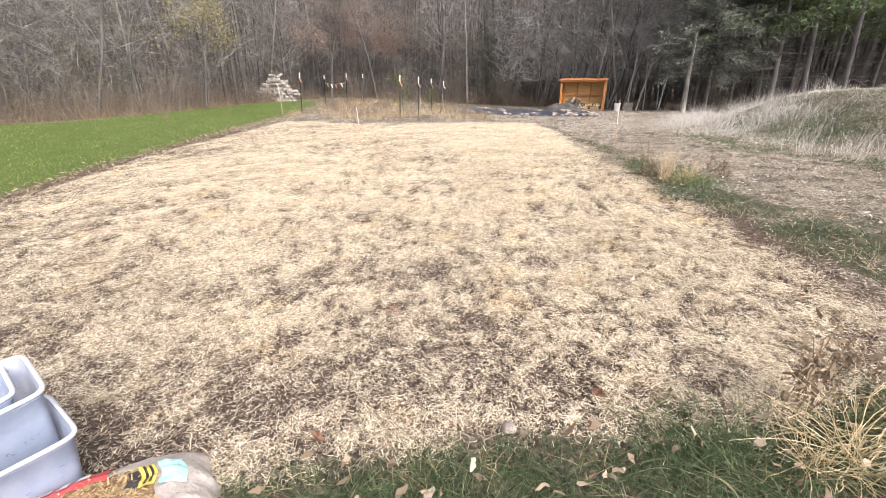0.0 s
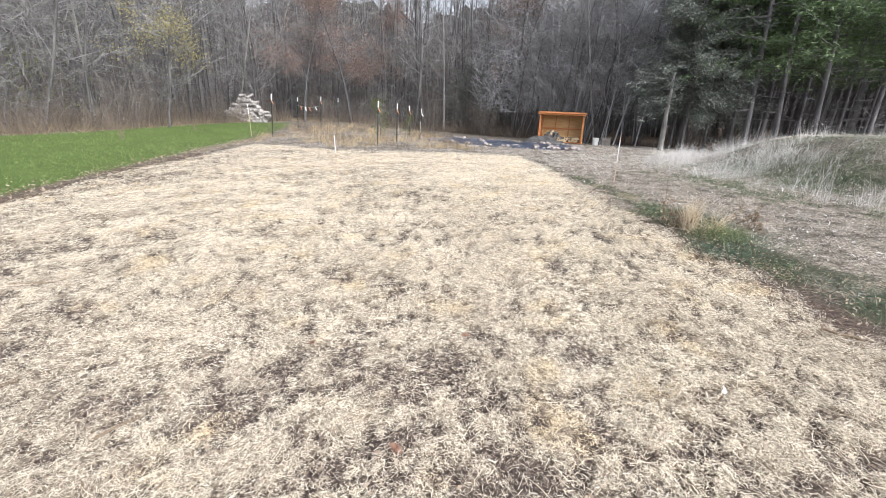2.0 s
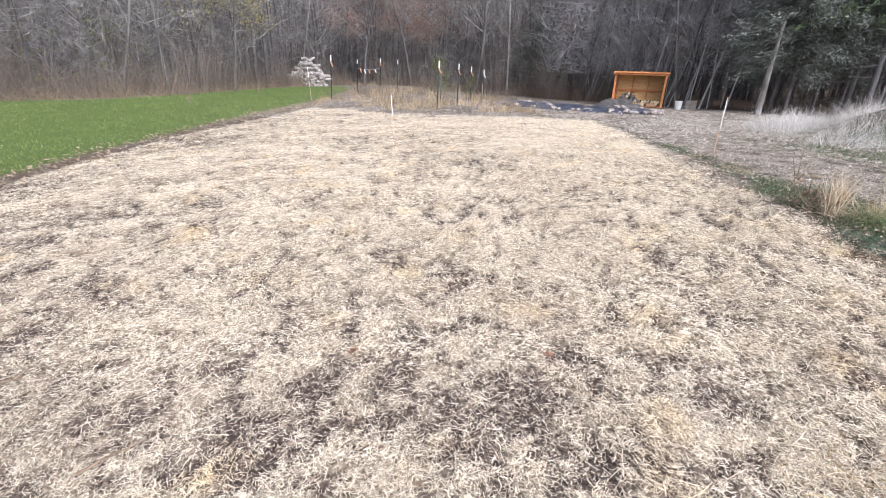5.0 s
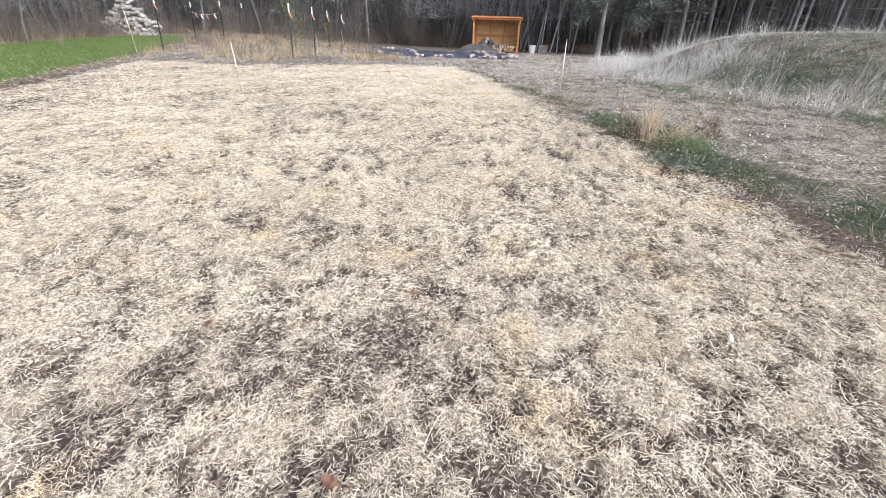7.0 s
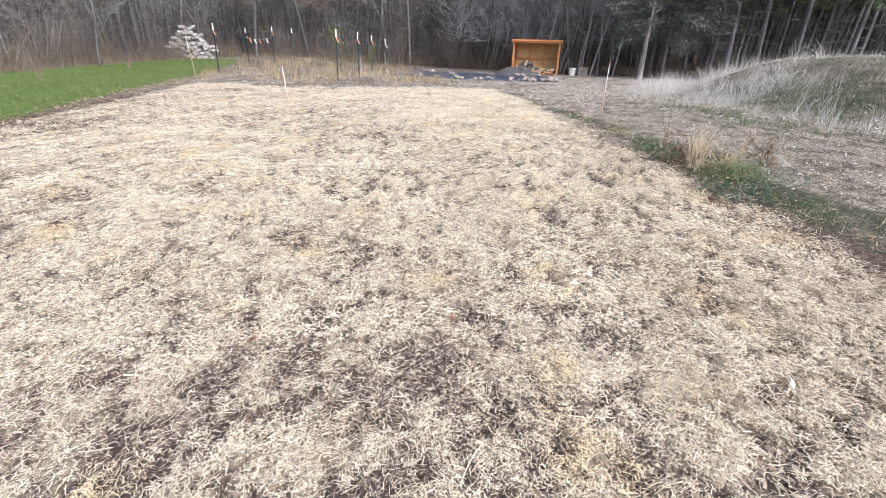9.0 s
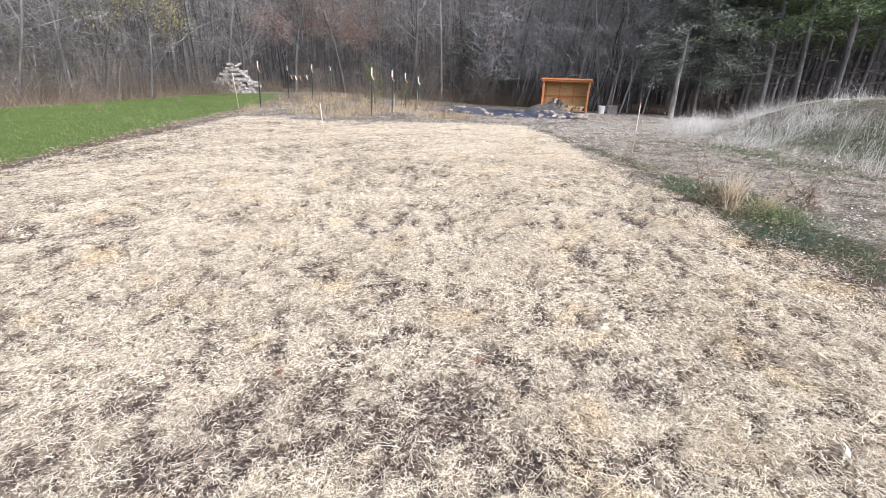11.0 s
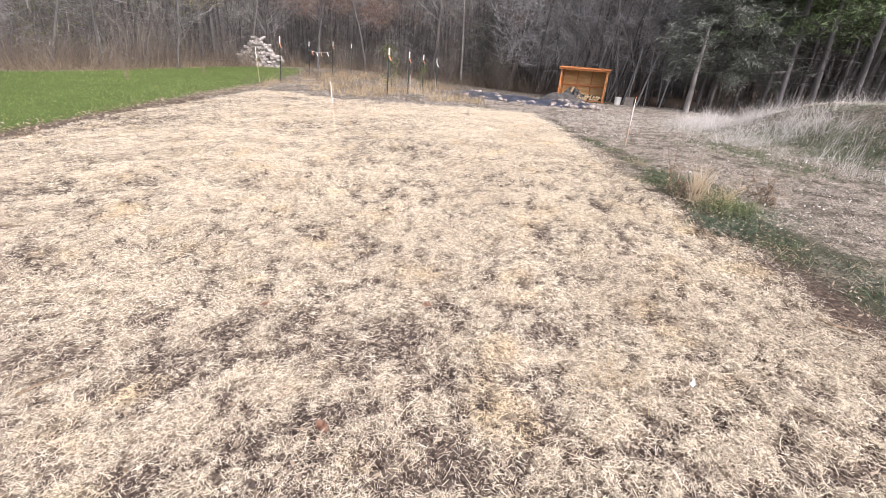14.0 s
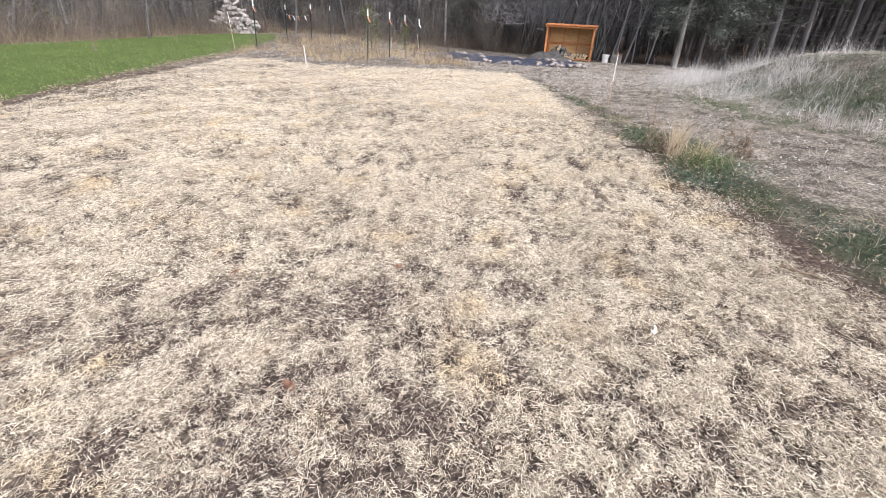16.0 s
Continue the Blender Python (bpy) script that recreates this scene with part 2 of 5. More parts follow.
M_FRESH = blades_mat("fresh_grass", [(0.05, 0.078, 0.03), (0.095, 0.132, 0.052), (0.16, 0.19, 0.09), (0.3, 0.3, 0.18)], 0.6, 1.4)
M_DRY = blades_mat("dry_grass", [(0.28, 0.2, 0.11), (0.45, 0.34, 0.19), (0.62, 0.5, 0.3)], 0.6, 1.0)
M_TUFT = blades_mat("pale_straw_grass", [(0.36, 0.28, 0.18), (0.55, 0.45, 0.32), (0.72, 0.63, 0.49)], 0.6, 1.0)
M_RIMDRY = blades_mat("rim_dry_grass", [(0.15, 0.11, 0.07), (0.27, 0.21, 0.14), (0.4, 0.33, 0.23)], 0.7, 0.7)
M_PALE = blades_mat("bleached_grass", [(0.22, 0.2, 0.18), (0.52, 0.495, 0.46), (0.84, 0.82, 0.79)], 0.6, 0.8)
M_MOUND = blades_mat("mound_grass", [(0.085, 0.11, 0.07), (0.18, 0.21, 0.145), (0.3, 0.325, 0.245), (0.56, 0.55, 0.49)], 0.65, 0.7)
M_CLIP = blades_mat("dry_clippings", [(0.11, 0.088, 0.071), (0.26, 0.22, 0.183), (0.47, 0.415, 0.357), (0.7, 0.647, 0.575)], 0.7, 0.9, 0.05, 0.3)
M_GOLD = blades_mat("golden_straw", [(0.3, 0.2, 0.09), (0.52, 0.38, 0.18), (0.68, 0.54, 0.3)], 0.6, 2.0)
M_STALK = surface("straw_stalk", [(0.4, 0.31, 0.17), (0.56, 0.46, 0.28), (0.7, 0.6, 0.41)], 12, 0.6, 0.1, 80)
M_STALK_BROWN = surface("brown_stalk", [(0.12, 0.08, 0.05), (0.22, 0.155, 0.1), (0.32, 0.24, 0.165)], 12, 0.8, 0.2, 80)
M_BRUSH = blades_mat("brown_brush", [(0.06, 0.046, 0.036), (0.14, 0.11, 0.085), (0.3, 0.25, 0.2)], 0.8, 0.4)
M_LEAF_DEAD = blades_mat("dead_leaves", [(0.075, 0.053, 0.037), (0.18, 0.135, 0.095), (0.33, 0.26, 0.19), (0.52, 0.45, 0.36)], 0.7, 2.0)
M_RUST = blades_mat("rust_leaves", [(0.1, 0.066, 0.053), (0.2, 0.132, 0.105), (0.34, 0.24, 0.195)], 0.7, 0.3)
M_YELLOW = blades_mat("yellow_leaves", [(0.13, 0.115, 0.05), (0.27, 0.235, 0.1), (0.46, 0.41, 0.22)], 0.6, 0.3, 0.35)
M_OLIVE = blades_mat("olive_leaves", [(0.05, 0.06, 0.025), (0.1, 0.11, 0.045), (0.16, 0.16, 0.07)], 0.7, 0.5)
M_NEEDLE = blades_mat("pine_needles", [(0.045, 0.072, 0.034), (0.1, 0.15, 0.065), (0.2, 0.25, 0.12)], 0.6, 0.25, 0.15)
M_CEDAR = blades_mat("cedar_foliage", [(0.085, 0.095, 0.085), (0.145, 0.158, 0.137), (0.21, 0.222, 0.19)], 0.9, 0.3, 0.1, 0.1)
M_BARK_PINE = surface("pine_bark", [(0.05, 0.047, 0.048), (0.11, 0.104, 0.106), (0.2, 0.19, 0.192)], 2.2, 0.9, 0.8, 14, stretch=(1, 1, 0.25))
M_BARK = surface("grey_bark", [(0.05, 0.046, 0.044), (0.1, 0.094, 0.09), (0.19, 0.18, 0.173)], 2.2, 0.9, 0.8, 14, stretch=(1, 1, 0.25))
M_BARK_DARK = surface("dark_bark", [(0.048, 0.045, 0.045), (0.095, 0.09, 0.089), (0.17, 0.162, 0.16)], 2.0, 0.9, 0.8, 14, stretch=(1, 1, 0.25))
M_BARK_PALE = surface("pale_bark", [(0.14, 0.132, 0.122), (0.28, 0.265, 0.25), (0.42, 0.405, 0.385)], 3.0, 0.85, 0.6, 20, stretch=(1, 1, 0.4))
M_TWIG = surface("twigs", [(0.1, 0.094, 0.09), (0.21, 0.2, 0.196), (0.38, 0.368, 0.366)], 0.6, 0.9, 0.1, 20)
M_POLE = surface("pale_grey_bark", [(0.26, 0.252, 0.258), (0.44, 0.43, 0.438), (0.6, 0.588, 0.595)], 1.2, 0.9, 0.3, 14, stretch=(1, 1, 0.3))
M_SHRUB = surface("shrub_twigs", [(0.085, 0.07, 0.06), (0.16, 0.135, 0.115), (0.26, 0.225, 0.195)], 0.6, 0.9, 0.1, 20)
M_THICKET = blades_mat("thicket_twigs", [(0.045, 0.04, 0.036), (0.105, 0.096, 0.086), (0.2, 0.187, 0.175), (0.38, 0.365, 0.355)], 0.9, 0.25, 0.0, 0.1)
M_PALETWIG = blades_mat("pale_twigs", [(0.16, 0.154, 0.157), (0.3, 0.292, 0.298), (0.48, 0.47, 0.48), (0.64, 0.632, 0.645)], 0.9, 0.3, 0.0, 0.1)
M_CEDARWOOD = surface("stained_wood", [(0.42, 0.15, 0.045), (0.55, 0.21, 0.07), (0.62, 0.28, 0.1)], 3.0, 0.6, 0.2, 40, stretch=(1, 1, 8))
M_PLY = surface("plywood", [(0.5, 0.29, 0.11), (0.62, 0.38, 0.16), (0.68, 0.45, 0.22)], 2.5, 0.65, 0.15, 30, stretch=(1, 1, 5))
M_LOG_END = surface("log_end", [(0.42, 0.3, 0.17), (0.58, 0.44, 0.27), (0.66, 0.54, 0.36)], 14, 0.8, 0.2, 80)
M_LOG_OLD = surface("old_log_end", [(0.1, 0.08, 0.065), (0.17, 0.14, 0.115), (0.25, 0.215, 0.18)], 14, 0.9, 0.3, 80)
M_STONE = surface("fieldstone", [(0.15, 0.125, 0.11), (0.29, 0.25, 0.225), (0.46, 0.41, 0.375)], 5, 0.85, 0.5, 40)
M_SLAB = surface("pale_slab", [(0.14, 0.125, 0.115), (0.29, 0.268, 0.247), (0.46, 0.43, 0.4)], 4, 0.9, 0.5, 30)
M_FABRIC = surface("black_fabric", [(0.02, 0.024, 0.038), (0.045, 0.053, 0.08), (0.09, 0.105, 0.145)], 3, 0.38, 0.3, 60)
M_GRAVEL = surface("dark_gravel", [(0.03, 0.028, 0.028), (0.07, 0.065, 0.062), (0.14, 0.13, 0.12)], 9, 0.95, 0.9, 45)
M_POST = surface("green_steel", [(0.012, 0.02, 0.016), (0.02, 0.032, 0.025), (0.03, 0.045, 0.035)], 6, 0.5, 0.1, 60, 0.4)
M_WHITE = surface("white_plastic", [(0.72, 0.72, 0.7), (0.8, 0.8, 0.78), (0.84, 0.84, 0.83)], 6, 0.5, 0.05, 60)
M_ORANGE = surface("orange_plastic", [(0.62, 0.25, 0.14), (0.7, 0.32, 0.18), (0.75, 0.4, 0.26)], 8, 0.5, 0.05, 60)
M_PEACH = surface("faded_orange", [(0.52, 0.33, 0.22), (0.6, 0.4, 0.28), (0.66, 0.48, 0.36)], 8, 0.6, 0.05, 60)
M_YSTAKE = surface("yellow_stake", [(0.42, 0.37, 0.2), (0.5, 0.45, 0.26), (0.56, 0.52, 0.34)], 8, 0.6, 0.1, 60)
M_CRATE = surface("weathered_crate", [(0.18, 0.16, 0.14), (0.28, 0.25, 0.22), (0.36, 0.33, 0.3)], 5, 0.85, 0.3, 50)
M_SACK = surface("sack_plastic", [(0.3, 0.27, 0.25), (0.4, 0.37, 0.35), (0.5, 0.47, 0.45)], 7, 0.3, 0.7, 22)

# ------------------------------------------------------------------ ground sheet


def field_mask(x, y):
    """1 inside the strawed field."""
    wob = (fbm(x, y, 0.7, 11) - 0.5) * 0.7
    right = np.interp(y, [0, 3, 7, 10, 15], [3.1, 3.24, 3.68, 4.06, 4.85])
    left = np.interp(y, [0, 9.6, 12, 14, 18.2], [-7.3, -6.5, -6.1, -5.4, -4.6])
    far = np.interp(x, [-5, -3, -1.5, 1.5, 3.4, 4.7], [18.2, 17.2, 15.9, 15.3, 15.0, 14.6])
    near = np.interp(x, [-2.2, -0.7, 0.5, 1.4, 1.8, 2.6], [0.35, 0.55, 0.58, 0.45, 0.5, 0.75])
    d = np.minimum(np.minimum(right - x, x - left), np.minimum((far - y) * 0.8, (y - near) * 1.6))
    return smooth(-0.16, 0.24, d + wob * 0.55)


# bare, thin spots in the straw: place and radius
THIN = [(-0.57, 7.3, .32), (0.7, 5.05, .36), (-0.76, 5.8, .5), (0.66, 2.83, .17), (0.23, 3.67, .4), (1.28, 2.42, .3), (0.0, 2.5, .3), (0.0, 1.98, .25),
        (1.64, 1.36, .2), (1.03, 1.8, .18), (0.84, 2.5, .2), (-1.5, 5.7, .35), (-5.8, 8.9, .4), (-4.0, 7.3, .4), (1.57, 2.38, .22), (0.42, 2.44, .25),
        (1.64, 4.9, .3), (1.64, 3.54, .35), (1.36, 3.75, .3), (-0.5, 3.6, .2), (-1.15, 3.43, .2), (-0.9, 4.63, .4), (-0.6, 2.45, .3), (-0.96, 2.36, .3),
        (-1.46, 3.8, .4), (1.7, 1.72, .2), (3.3, 2.5, .3), (-0.4, 1.3, .25), (0.1, 1.05, .3), (-0.5, 0.98, .16), (0.5, 1.2, .2), (-0.1, 1.45, .3), (-0.66, 1.06, .15), (-0.66, 1.06, .15), (0.03, 1.43, .3)]


def straw_depth(x, y):
    """How thickly the straw lies, 0 to 1."""
    n = fbm(x, y, 0.15, 21) * 0.4 + vnoise(x, y, 0.05, 27) * 0.28 + fbm(x, y, 1.7, 31) * 0.32
    d = smooth(0.3, 0.6, n)
    # the near end and the lawn side are thinner
    d = d * (0.58 + 0.28 * smooth(0.7, 2.1, y) + 0.18 * smooth(2.5, 6.0, y)) * (1 + 0.35 * smooth(0.7, 1.8, x) * smooth(4, 2, y)) * (0.55 + 0.55 * smooth(-6.5, 1.5, x))
    # many hand-sized gaps, most where the straw lies thin
    g = vnoise(x, y, 0.09, 29) * 0.6 + vnoise(x, y, 0.04, 28) * 0.4 + 0.22 * (fbm(x, y, 0.9, 26) - 0.5)
    gap = smooth(0.57, 0.66, g)
    d = d * (1 + 0.5 * smooth(-0.5, 2.5, x) * smooth(2.5, 5, y)) * (1 - (0.85 - 0.35 * smooth(6, 10, y)) * gap)
    for cx, cy, r in THIN:
        q = np.hypot((x - cx), (y - cy) * 0.9) / r
        d = d * (1 - 0.4 * np.exp(-q * q * 1.6) * (0.4 + 0.9 * vnoise(x, y, 0.12, 41)))
    return np.clip(d, 0.0, 1)


def lawn_mask(x, y):
    wob = (fbm(x, y, 1.6, 51) - 0.5) * 0.8
    right = np.interp(y, [-10, 10, 12.5, 18.3, 24.5, 34, 38], [-8.2, -7.1, -6.6, -5.8, -5.6, -6.2, -7.5])
    back = np.interp(x, [-30, -15, -13.5, -10.7, -7.8], [14, 21.2, 32, 37.5, 36.5])
    return smooth(-0.15, 0.15, np.minimum(right - x, back - y) + wob * 0.8)


RIM = [(-40, 10), (-18, 20), (-15, 23), (-13, 35), (-8, 42), (0, 38), (6, 33), (11, 27), (14.5, 21.5), (18.5, 17.5), (26, 10), (40, 5)]


def woods_mask(x, y):
    """1 where the trees stand: a rim that turns round the clearing."""
    wob = (fbm(x, y, 3.0, 61) - 0.5) * 3
    back = np.interp(x, [p[0] for p in RIM], [p[1] for p in RIM])
    return smooth(-0.8, 0.8, y - back + wob * 0.4)


def rim_points(n, u0, u1, inward, outward):
    """Places along the wood's edge between two x, from so far before it to so far behind it."""
    p = np.array(RIM, float)
    seg = np.hypot(*np.diff(p, axis=0).T)
    s = np.concatenate([[0], np.cumsum(seg)])
    lo, hi = np.interp(u0, p[:, 0], s), np.interp(u1, p[:, 0], s)
    t = rng.uniform(lo, hi, n)
    x, y = np.interp(t, s, p[:, 0]), np.interp(t, s, p[:, 1])
    k = np.clip(np.searchsorted(s, t) - 1, 0, len(seg) - 1)
    nx, ny = -np.diff(p[:, 1])[k] / seg[k], np.diff(p[:, 0])[k] / seg[k]
    o = rng.uniform(-inward, outward, n)
    return x + nx * o, y + ny * o


def weeds_mask(x, y):
    n = fbm(x, y, 0.9, 71)
    right = np.interp(y, [0, 3, 7, 10, 15], [3.0, 3.15, 3.6, 3.95, 4.7])
    wide = np.interp(y, [1, 2.6, 3.4, 4.2, 5, 6.2, 7.4, 9, 11], [1.6, 1.5, 1.45, 1.0, 1.05, 1.15, 0.95, 0.65, 0.4])
    strip = smooth(0.1, 0.3, x - right - np.interp(y, [2, 3.4, 4.5], [0.26, 0.18, 0.1]) + (n - 0.5) * 0.5) * smooth(0.0, 0.35, right + wide - x + (n - 0.5) * 0.9) * smooth(0.5, 2, y) * (wide > 0)
    near = np.interp(x, [-2.2, -0.7, 0.5, 1.4, 1.8, 2.6], [0.4, 0.66, 0.72, 0.66, 0.68, 0.9])
    front = smooth(0, 0.2, near - y + (n - 0.5) * 0.35) * smooth(-3.2, -2.4, y) * smooth(-2.2, -1.2, x)
    mound = smooth(1.1, 0.85, mound_r(x, y)) * (0.35 + 0.65 * n)
    return np.clip(strip + front + mound * 0.8, 0, 1)


def lawn_hem(x, y):
    """The leaf-strewn seam between lawn and straw."""
    edge = np.interp(y, [-10, 10, 12.5, 18.3, 24.5], [-7.9, -6.8, -6.3, -5.4, -5.2])
    return smooth(0.6, 0.15, np.abs(x - edge + (fbm(x, y, 0.9, 91) - 0.5) * 0.6)) * smooth(25, 22, y)


def axis(lo, hi, step, out, far):
    a = list(np.arange(lo, hi + 1e-6, step))
    s = step
    while a[-1] < far:
        s *= out
        a.append(a[-1] + s)
    s = step
    while a[0] > -far:
        s *= out
        a.insert(0, a[0] - s)
    return np.array(a)


def make_ground():
    xs, ys = axis(-7, 6, 0.075, 1.13, 900), axis(-0.3, 14, 0.075, 1.13, 900)
    X, Y = np.meshgrid(xs, ys)
    f, w, l, wo = field_mask(X, Y), weeds_mask(X, Y), lawn_mask(X, Y), woods_mask(X, Y)
    Z = ground_z(X, Y)
    lumps = (fbm(X, Y, 0.45, 81) - 0.5) * 0.07 + (fbm(X, Y, 0.16, 85) - 0.5) * 0.03
    Z = Z + lumps * (0.35 + 0.65 * f) * (1 - 0.7 * l) * smooth(60, 20, np.hypot(X, Y))
    d = straw_depth(X, Y)
    Z = Z - 0.02 * f * (1 - d)
    nx, ny = len(xs), len(ys)
    V = np.stack([X, Y, Z], -1).reshape(-1, 3)
    i, j = np.meshgrid(np.arange(nx - 1), np.arange(ny - 1))
    o = (j * nx + i).ravel()
    F = np.stack([o, o + 1, o + 1 + nx, o + nx], -1)
    me = raw_mesh("ground", V, F, M_GROUND, True)
    edge = smooth(0.02, 0.4, field_mask(X + 0.45, Y)) + smooth(0.02, 0.4, field_mask(X - 0.45, Y))
    soil = np.clip(np.maximum(f, 0.75 * np.clip(edge, 0, 1) * (fbm(X, Y, 0.4, 88) > 0.42)), 0, 1)
    side = smooth(0.5, 0.1, np.abs(X - np.interp(Y, [0, 3, 7, 10, 15], [2.95, 3.3, 3.75, 4.05, 4.7]))) * smooth(7, 4, Y) * smooth(0.8, 2, Y)
    soil = np.maximum(soil, side)
    hem = lawn_hem(X, Y)
    bed = smooth(0.4, 0.0, np.abs(Y - 17.5) - 3.0) * smooth(-5.2, -4.2, X) * smooth(9, 7, X) * 0.5
    for nm, v in (("soil", np.maximum(soil, bed * fbm(X, Y, 0.7, 90))), ("straw", f * smooth(0.3, 0.75, d) * (0.42 + 0.5 * smooth(1.5, 5.5, Y))), ("lawn", l * (1 - f)), ("weeds", w * (1 - f) * (0.45 + 0.55 * smooth(0.4, 0.56, fbm(X, Y, 0.5, 73)))), ("litter", np.clip(wo + hem * 0.5 + side * 0.35, 0, 1))):
        a = me.attributes.new(nm, "FLOAT", "POINT")
        a.data.foreach_set("value", v.astype(np.float32).ravel())
    return tagged(new("ground", me), "uneven ground of soil, lawn and dead grass", "ground", kind="structure")


ground = make_ground()


def floor_at(x, y):
    return float(ground_z(x, y))


def spots(n, x0, x1, y0, y1, keep):
    """n tries in a stretch of the plan, kept by a chance that depends on the place."""
    x, y = rng.uniform(x0, x1, n), rng.uniform(y0, y1, n)
    k = rng.random(n) < keep(x, y)
    return x[k], y[k]


# ------------------------------------------------------------------ straw
def straw(n, x0, x1, y0, y1, lo, hi, width, segs, lift):
    """Loose stalks; with no segments each is one sliver."""
    x, y = spots(n, x0, x1, y0, y1, lambda a, b: field_mask(a, b) * (0.1 + 0.25 * smooth(6, 10, b) + 0.05 * smooth(3.5, 2.2, b) * smooth(1.0, 1.8, b) + 0.9 * straw_depth(a, b)) * (1 - 0.36 * smooth(-0.2, -1.6, a) * smooth(4.2, 2.2, b)))
    m = len(x)
    a = rng.uniform(0, 2 * np.pi, m)
    L = rng.uniform(lo, hi, m) * rng.uniform(0.5, 1.3, m)
    rise = rng.normal(0.02, 0.2, m)
    way = np.stack([np.cos(a), np.sin(a), rise], -1)
    z = ground_z(x, y) + (fbm(x, y, 0.45, 81) - 0.5) * 0.07 + rng.uniform(0.004, lift, m) * (0.3 + straw_depth(x, y)) + np.maximum(-rise, 0) * L
    flat = np.stack([rng.normal(0, 0.45, m), rng.normal(0, 0.45, m), np.ones(m)], -1)
    w = rng.choice([0.5, 0.8, 1.0, 1.4], m) * width
    base = np.stack([x, y, z], -1)
    if not segs:
        side = np.cross(way, flat)
        side *= (w / (np.linalg.norm(side, axis=1) + 1e-9))[:, None] * 0.5
        V = np.stack([base - side, base + side, base + way * L[:, None]], 1).reshape(-1, 3)
        return V, np.arange(3 * m).reshape(-1, 3)
    bend = np.stack([rng.normal(0, 0.15, m) * L, rng.normal(0, 0.15, m) * L, rng.normal(-0.02, 0.1, m) * L], -1)
    return ribbons(base, way, L, w, bend, segs, 0.8, flat)


for _n, _box, _lo, _hi, _w, _seg, _lift in (
        (560000, (-3.4, 3.6, 0.3, 2.8), 0.009, 0.034, 0.002, 1, 0.034),
        (90000, (-2.2, 2.6, 0.5, 2.3), 0.009, 0.034, 0.002, 1, 0.034),
        (130000, (-7.4, -3.4, 0.3, 2.8), 0.014, 0.05, 0.0042, 0, 0.036),
        (6000, (-3.4, 3.6, 0.3, 3.5), 0.05, 0.13, 0.0022, 3, 0.045),
        (620000, (-6.6, 4.2, 2.8, 5.6), 0.014, 0.05, 0.0042, 0, 0.036),
        (420000, (-7.4, 4.6, 5.6, 10.0), 0.02, 0.066, 0.0066, 0, 0.04),
        (240000, (-7.2, 5.2, 10.0, 18.6), 0.035, 0.095, 0.01, 0, 0.045)):
    stuff("straw_mulch", straw(_n, *_box, _lo, _hi, _w, _seg, _lift), M_STRAW, "loose pale straw scattered over bare soil", "straw")


def lumps(n, area, keep, lo, hi):
    """Uncounted crumbs of earth: flattened, uneven eight-sided lumps."""
    x, y = spots(n, *area, keep)
    k = len(x)
    t = np.array([(1, 0, 0), (0, 1, 0), (-1, 0, 0), (0, -1, 0), (0, 0, 0.7), (0, 0, -0.7), (0.6, 0.6, 0.45), (-0.6, 0.6, 0.4), (-0.6, -0.6, 0.45), (0.6, -0.6, 0.4)], float)
    f = np.array([(0, 6, 4), (6, 1, 4), (1, 7, 4), (7, 2, 4), (2, 8, 4), (8, 3, 4), (3, 9, 4), (9, 0, 4), (0, 1, 6), (1, 2, 7), (2, 3, 8), (3, 0, 9)])
    size = rng.uniform(lo, hi, k) * rng.uniform(0.4, 1, k)
    V = t[None] * size[:, None, None] * rng.uniform(0.6, 1.4, (k, 10, 3)) + np.stack([x, y, ground_z(x, y) + (fbm(x, y, 0.45, 81) - 0.5) * 0.07], -1)[:, None]
    return V.reshape(-1, 3), (f[None] + np.arange(k)[:, None, None] * 10).reshape(-1, 3)


M_CLOD = surface("soil_clods", [(0.04, 0.03, 0.026), (0.075, 0.057, 0.049), (0.12, 0.095, 0.082)], 6, 0.95, 0.6, 60)
stuff("soil_clods", lumps(6000, (-6, 3.8, 0.6, 12), lambda x, y: field_mask(x, y) * (1 - straw_depth(x, y)) ** 1.5, 0.008, 0.026), M_CLOD, "dark crumbs and clods of soil between the straw", "soil")


# ------------------------------------------------------------------ grasses
def grass(n, area, keep, lo, hi, width, lean, droop, segs=2):
    return grass_at(*spots(n, *area, keep), lo, hi, width, lean, droop, segs)


def grass_at(x, y, lo, hi, width, lean, droop, segs=2):
    m = len(x)
    a = rng.uniform(0, 2 * np.pi, m)
    L = rng.uniform(lo, hi, m) * (0.45 + 1.1 * fbm(x, y, 1.1, 171))
    t = np.abs(rng.normal(0, lean, m))
    way = np.stack([np.cos(a) * t, np.sin(a) * t, np.ones(m)], -1)
    bend = np.stack([np.cos(a) * droop * L, np.sin(a) * droop * L, -0.4 * droop * L], -1)
    return ribbons(np.stack([x, y, ground_z(x, y) - 0.01], -1), way, L, rng.uniform(0.7, 1.3, m) * width, bend, segs, 0.15)


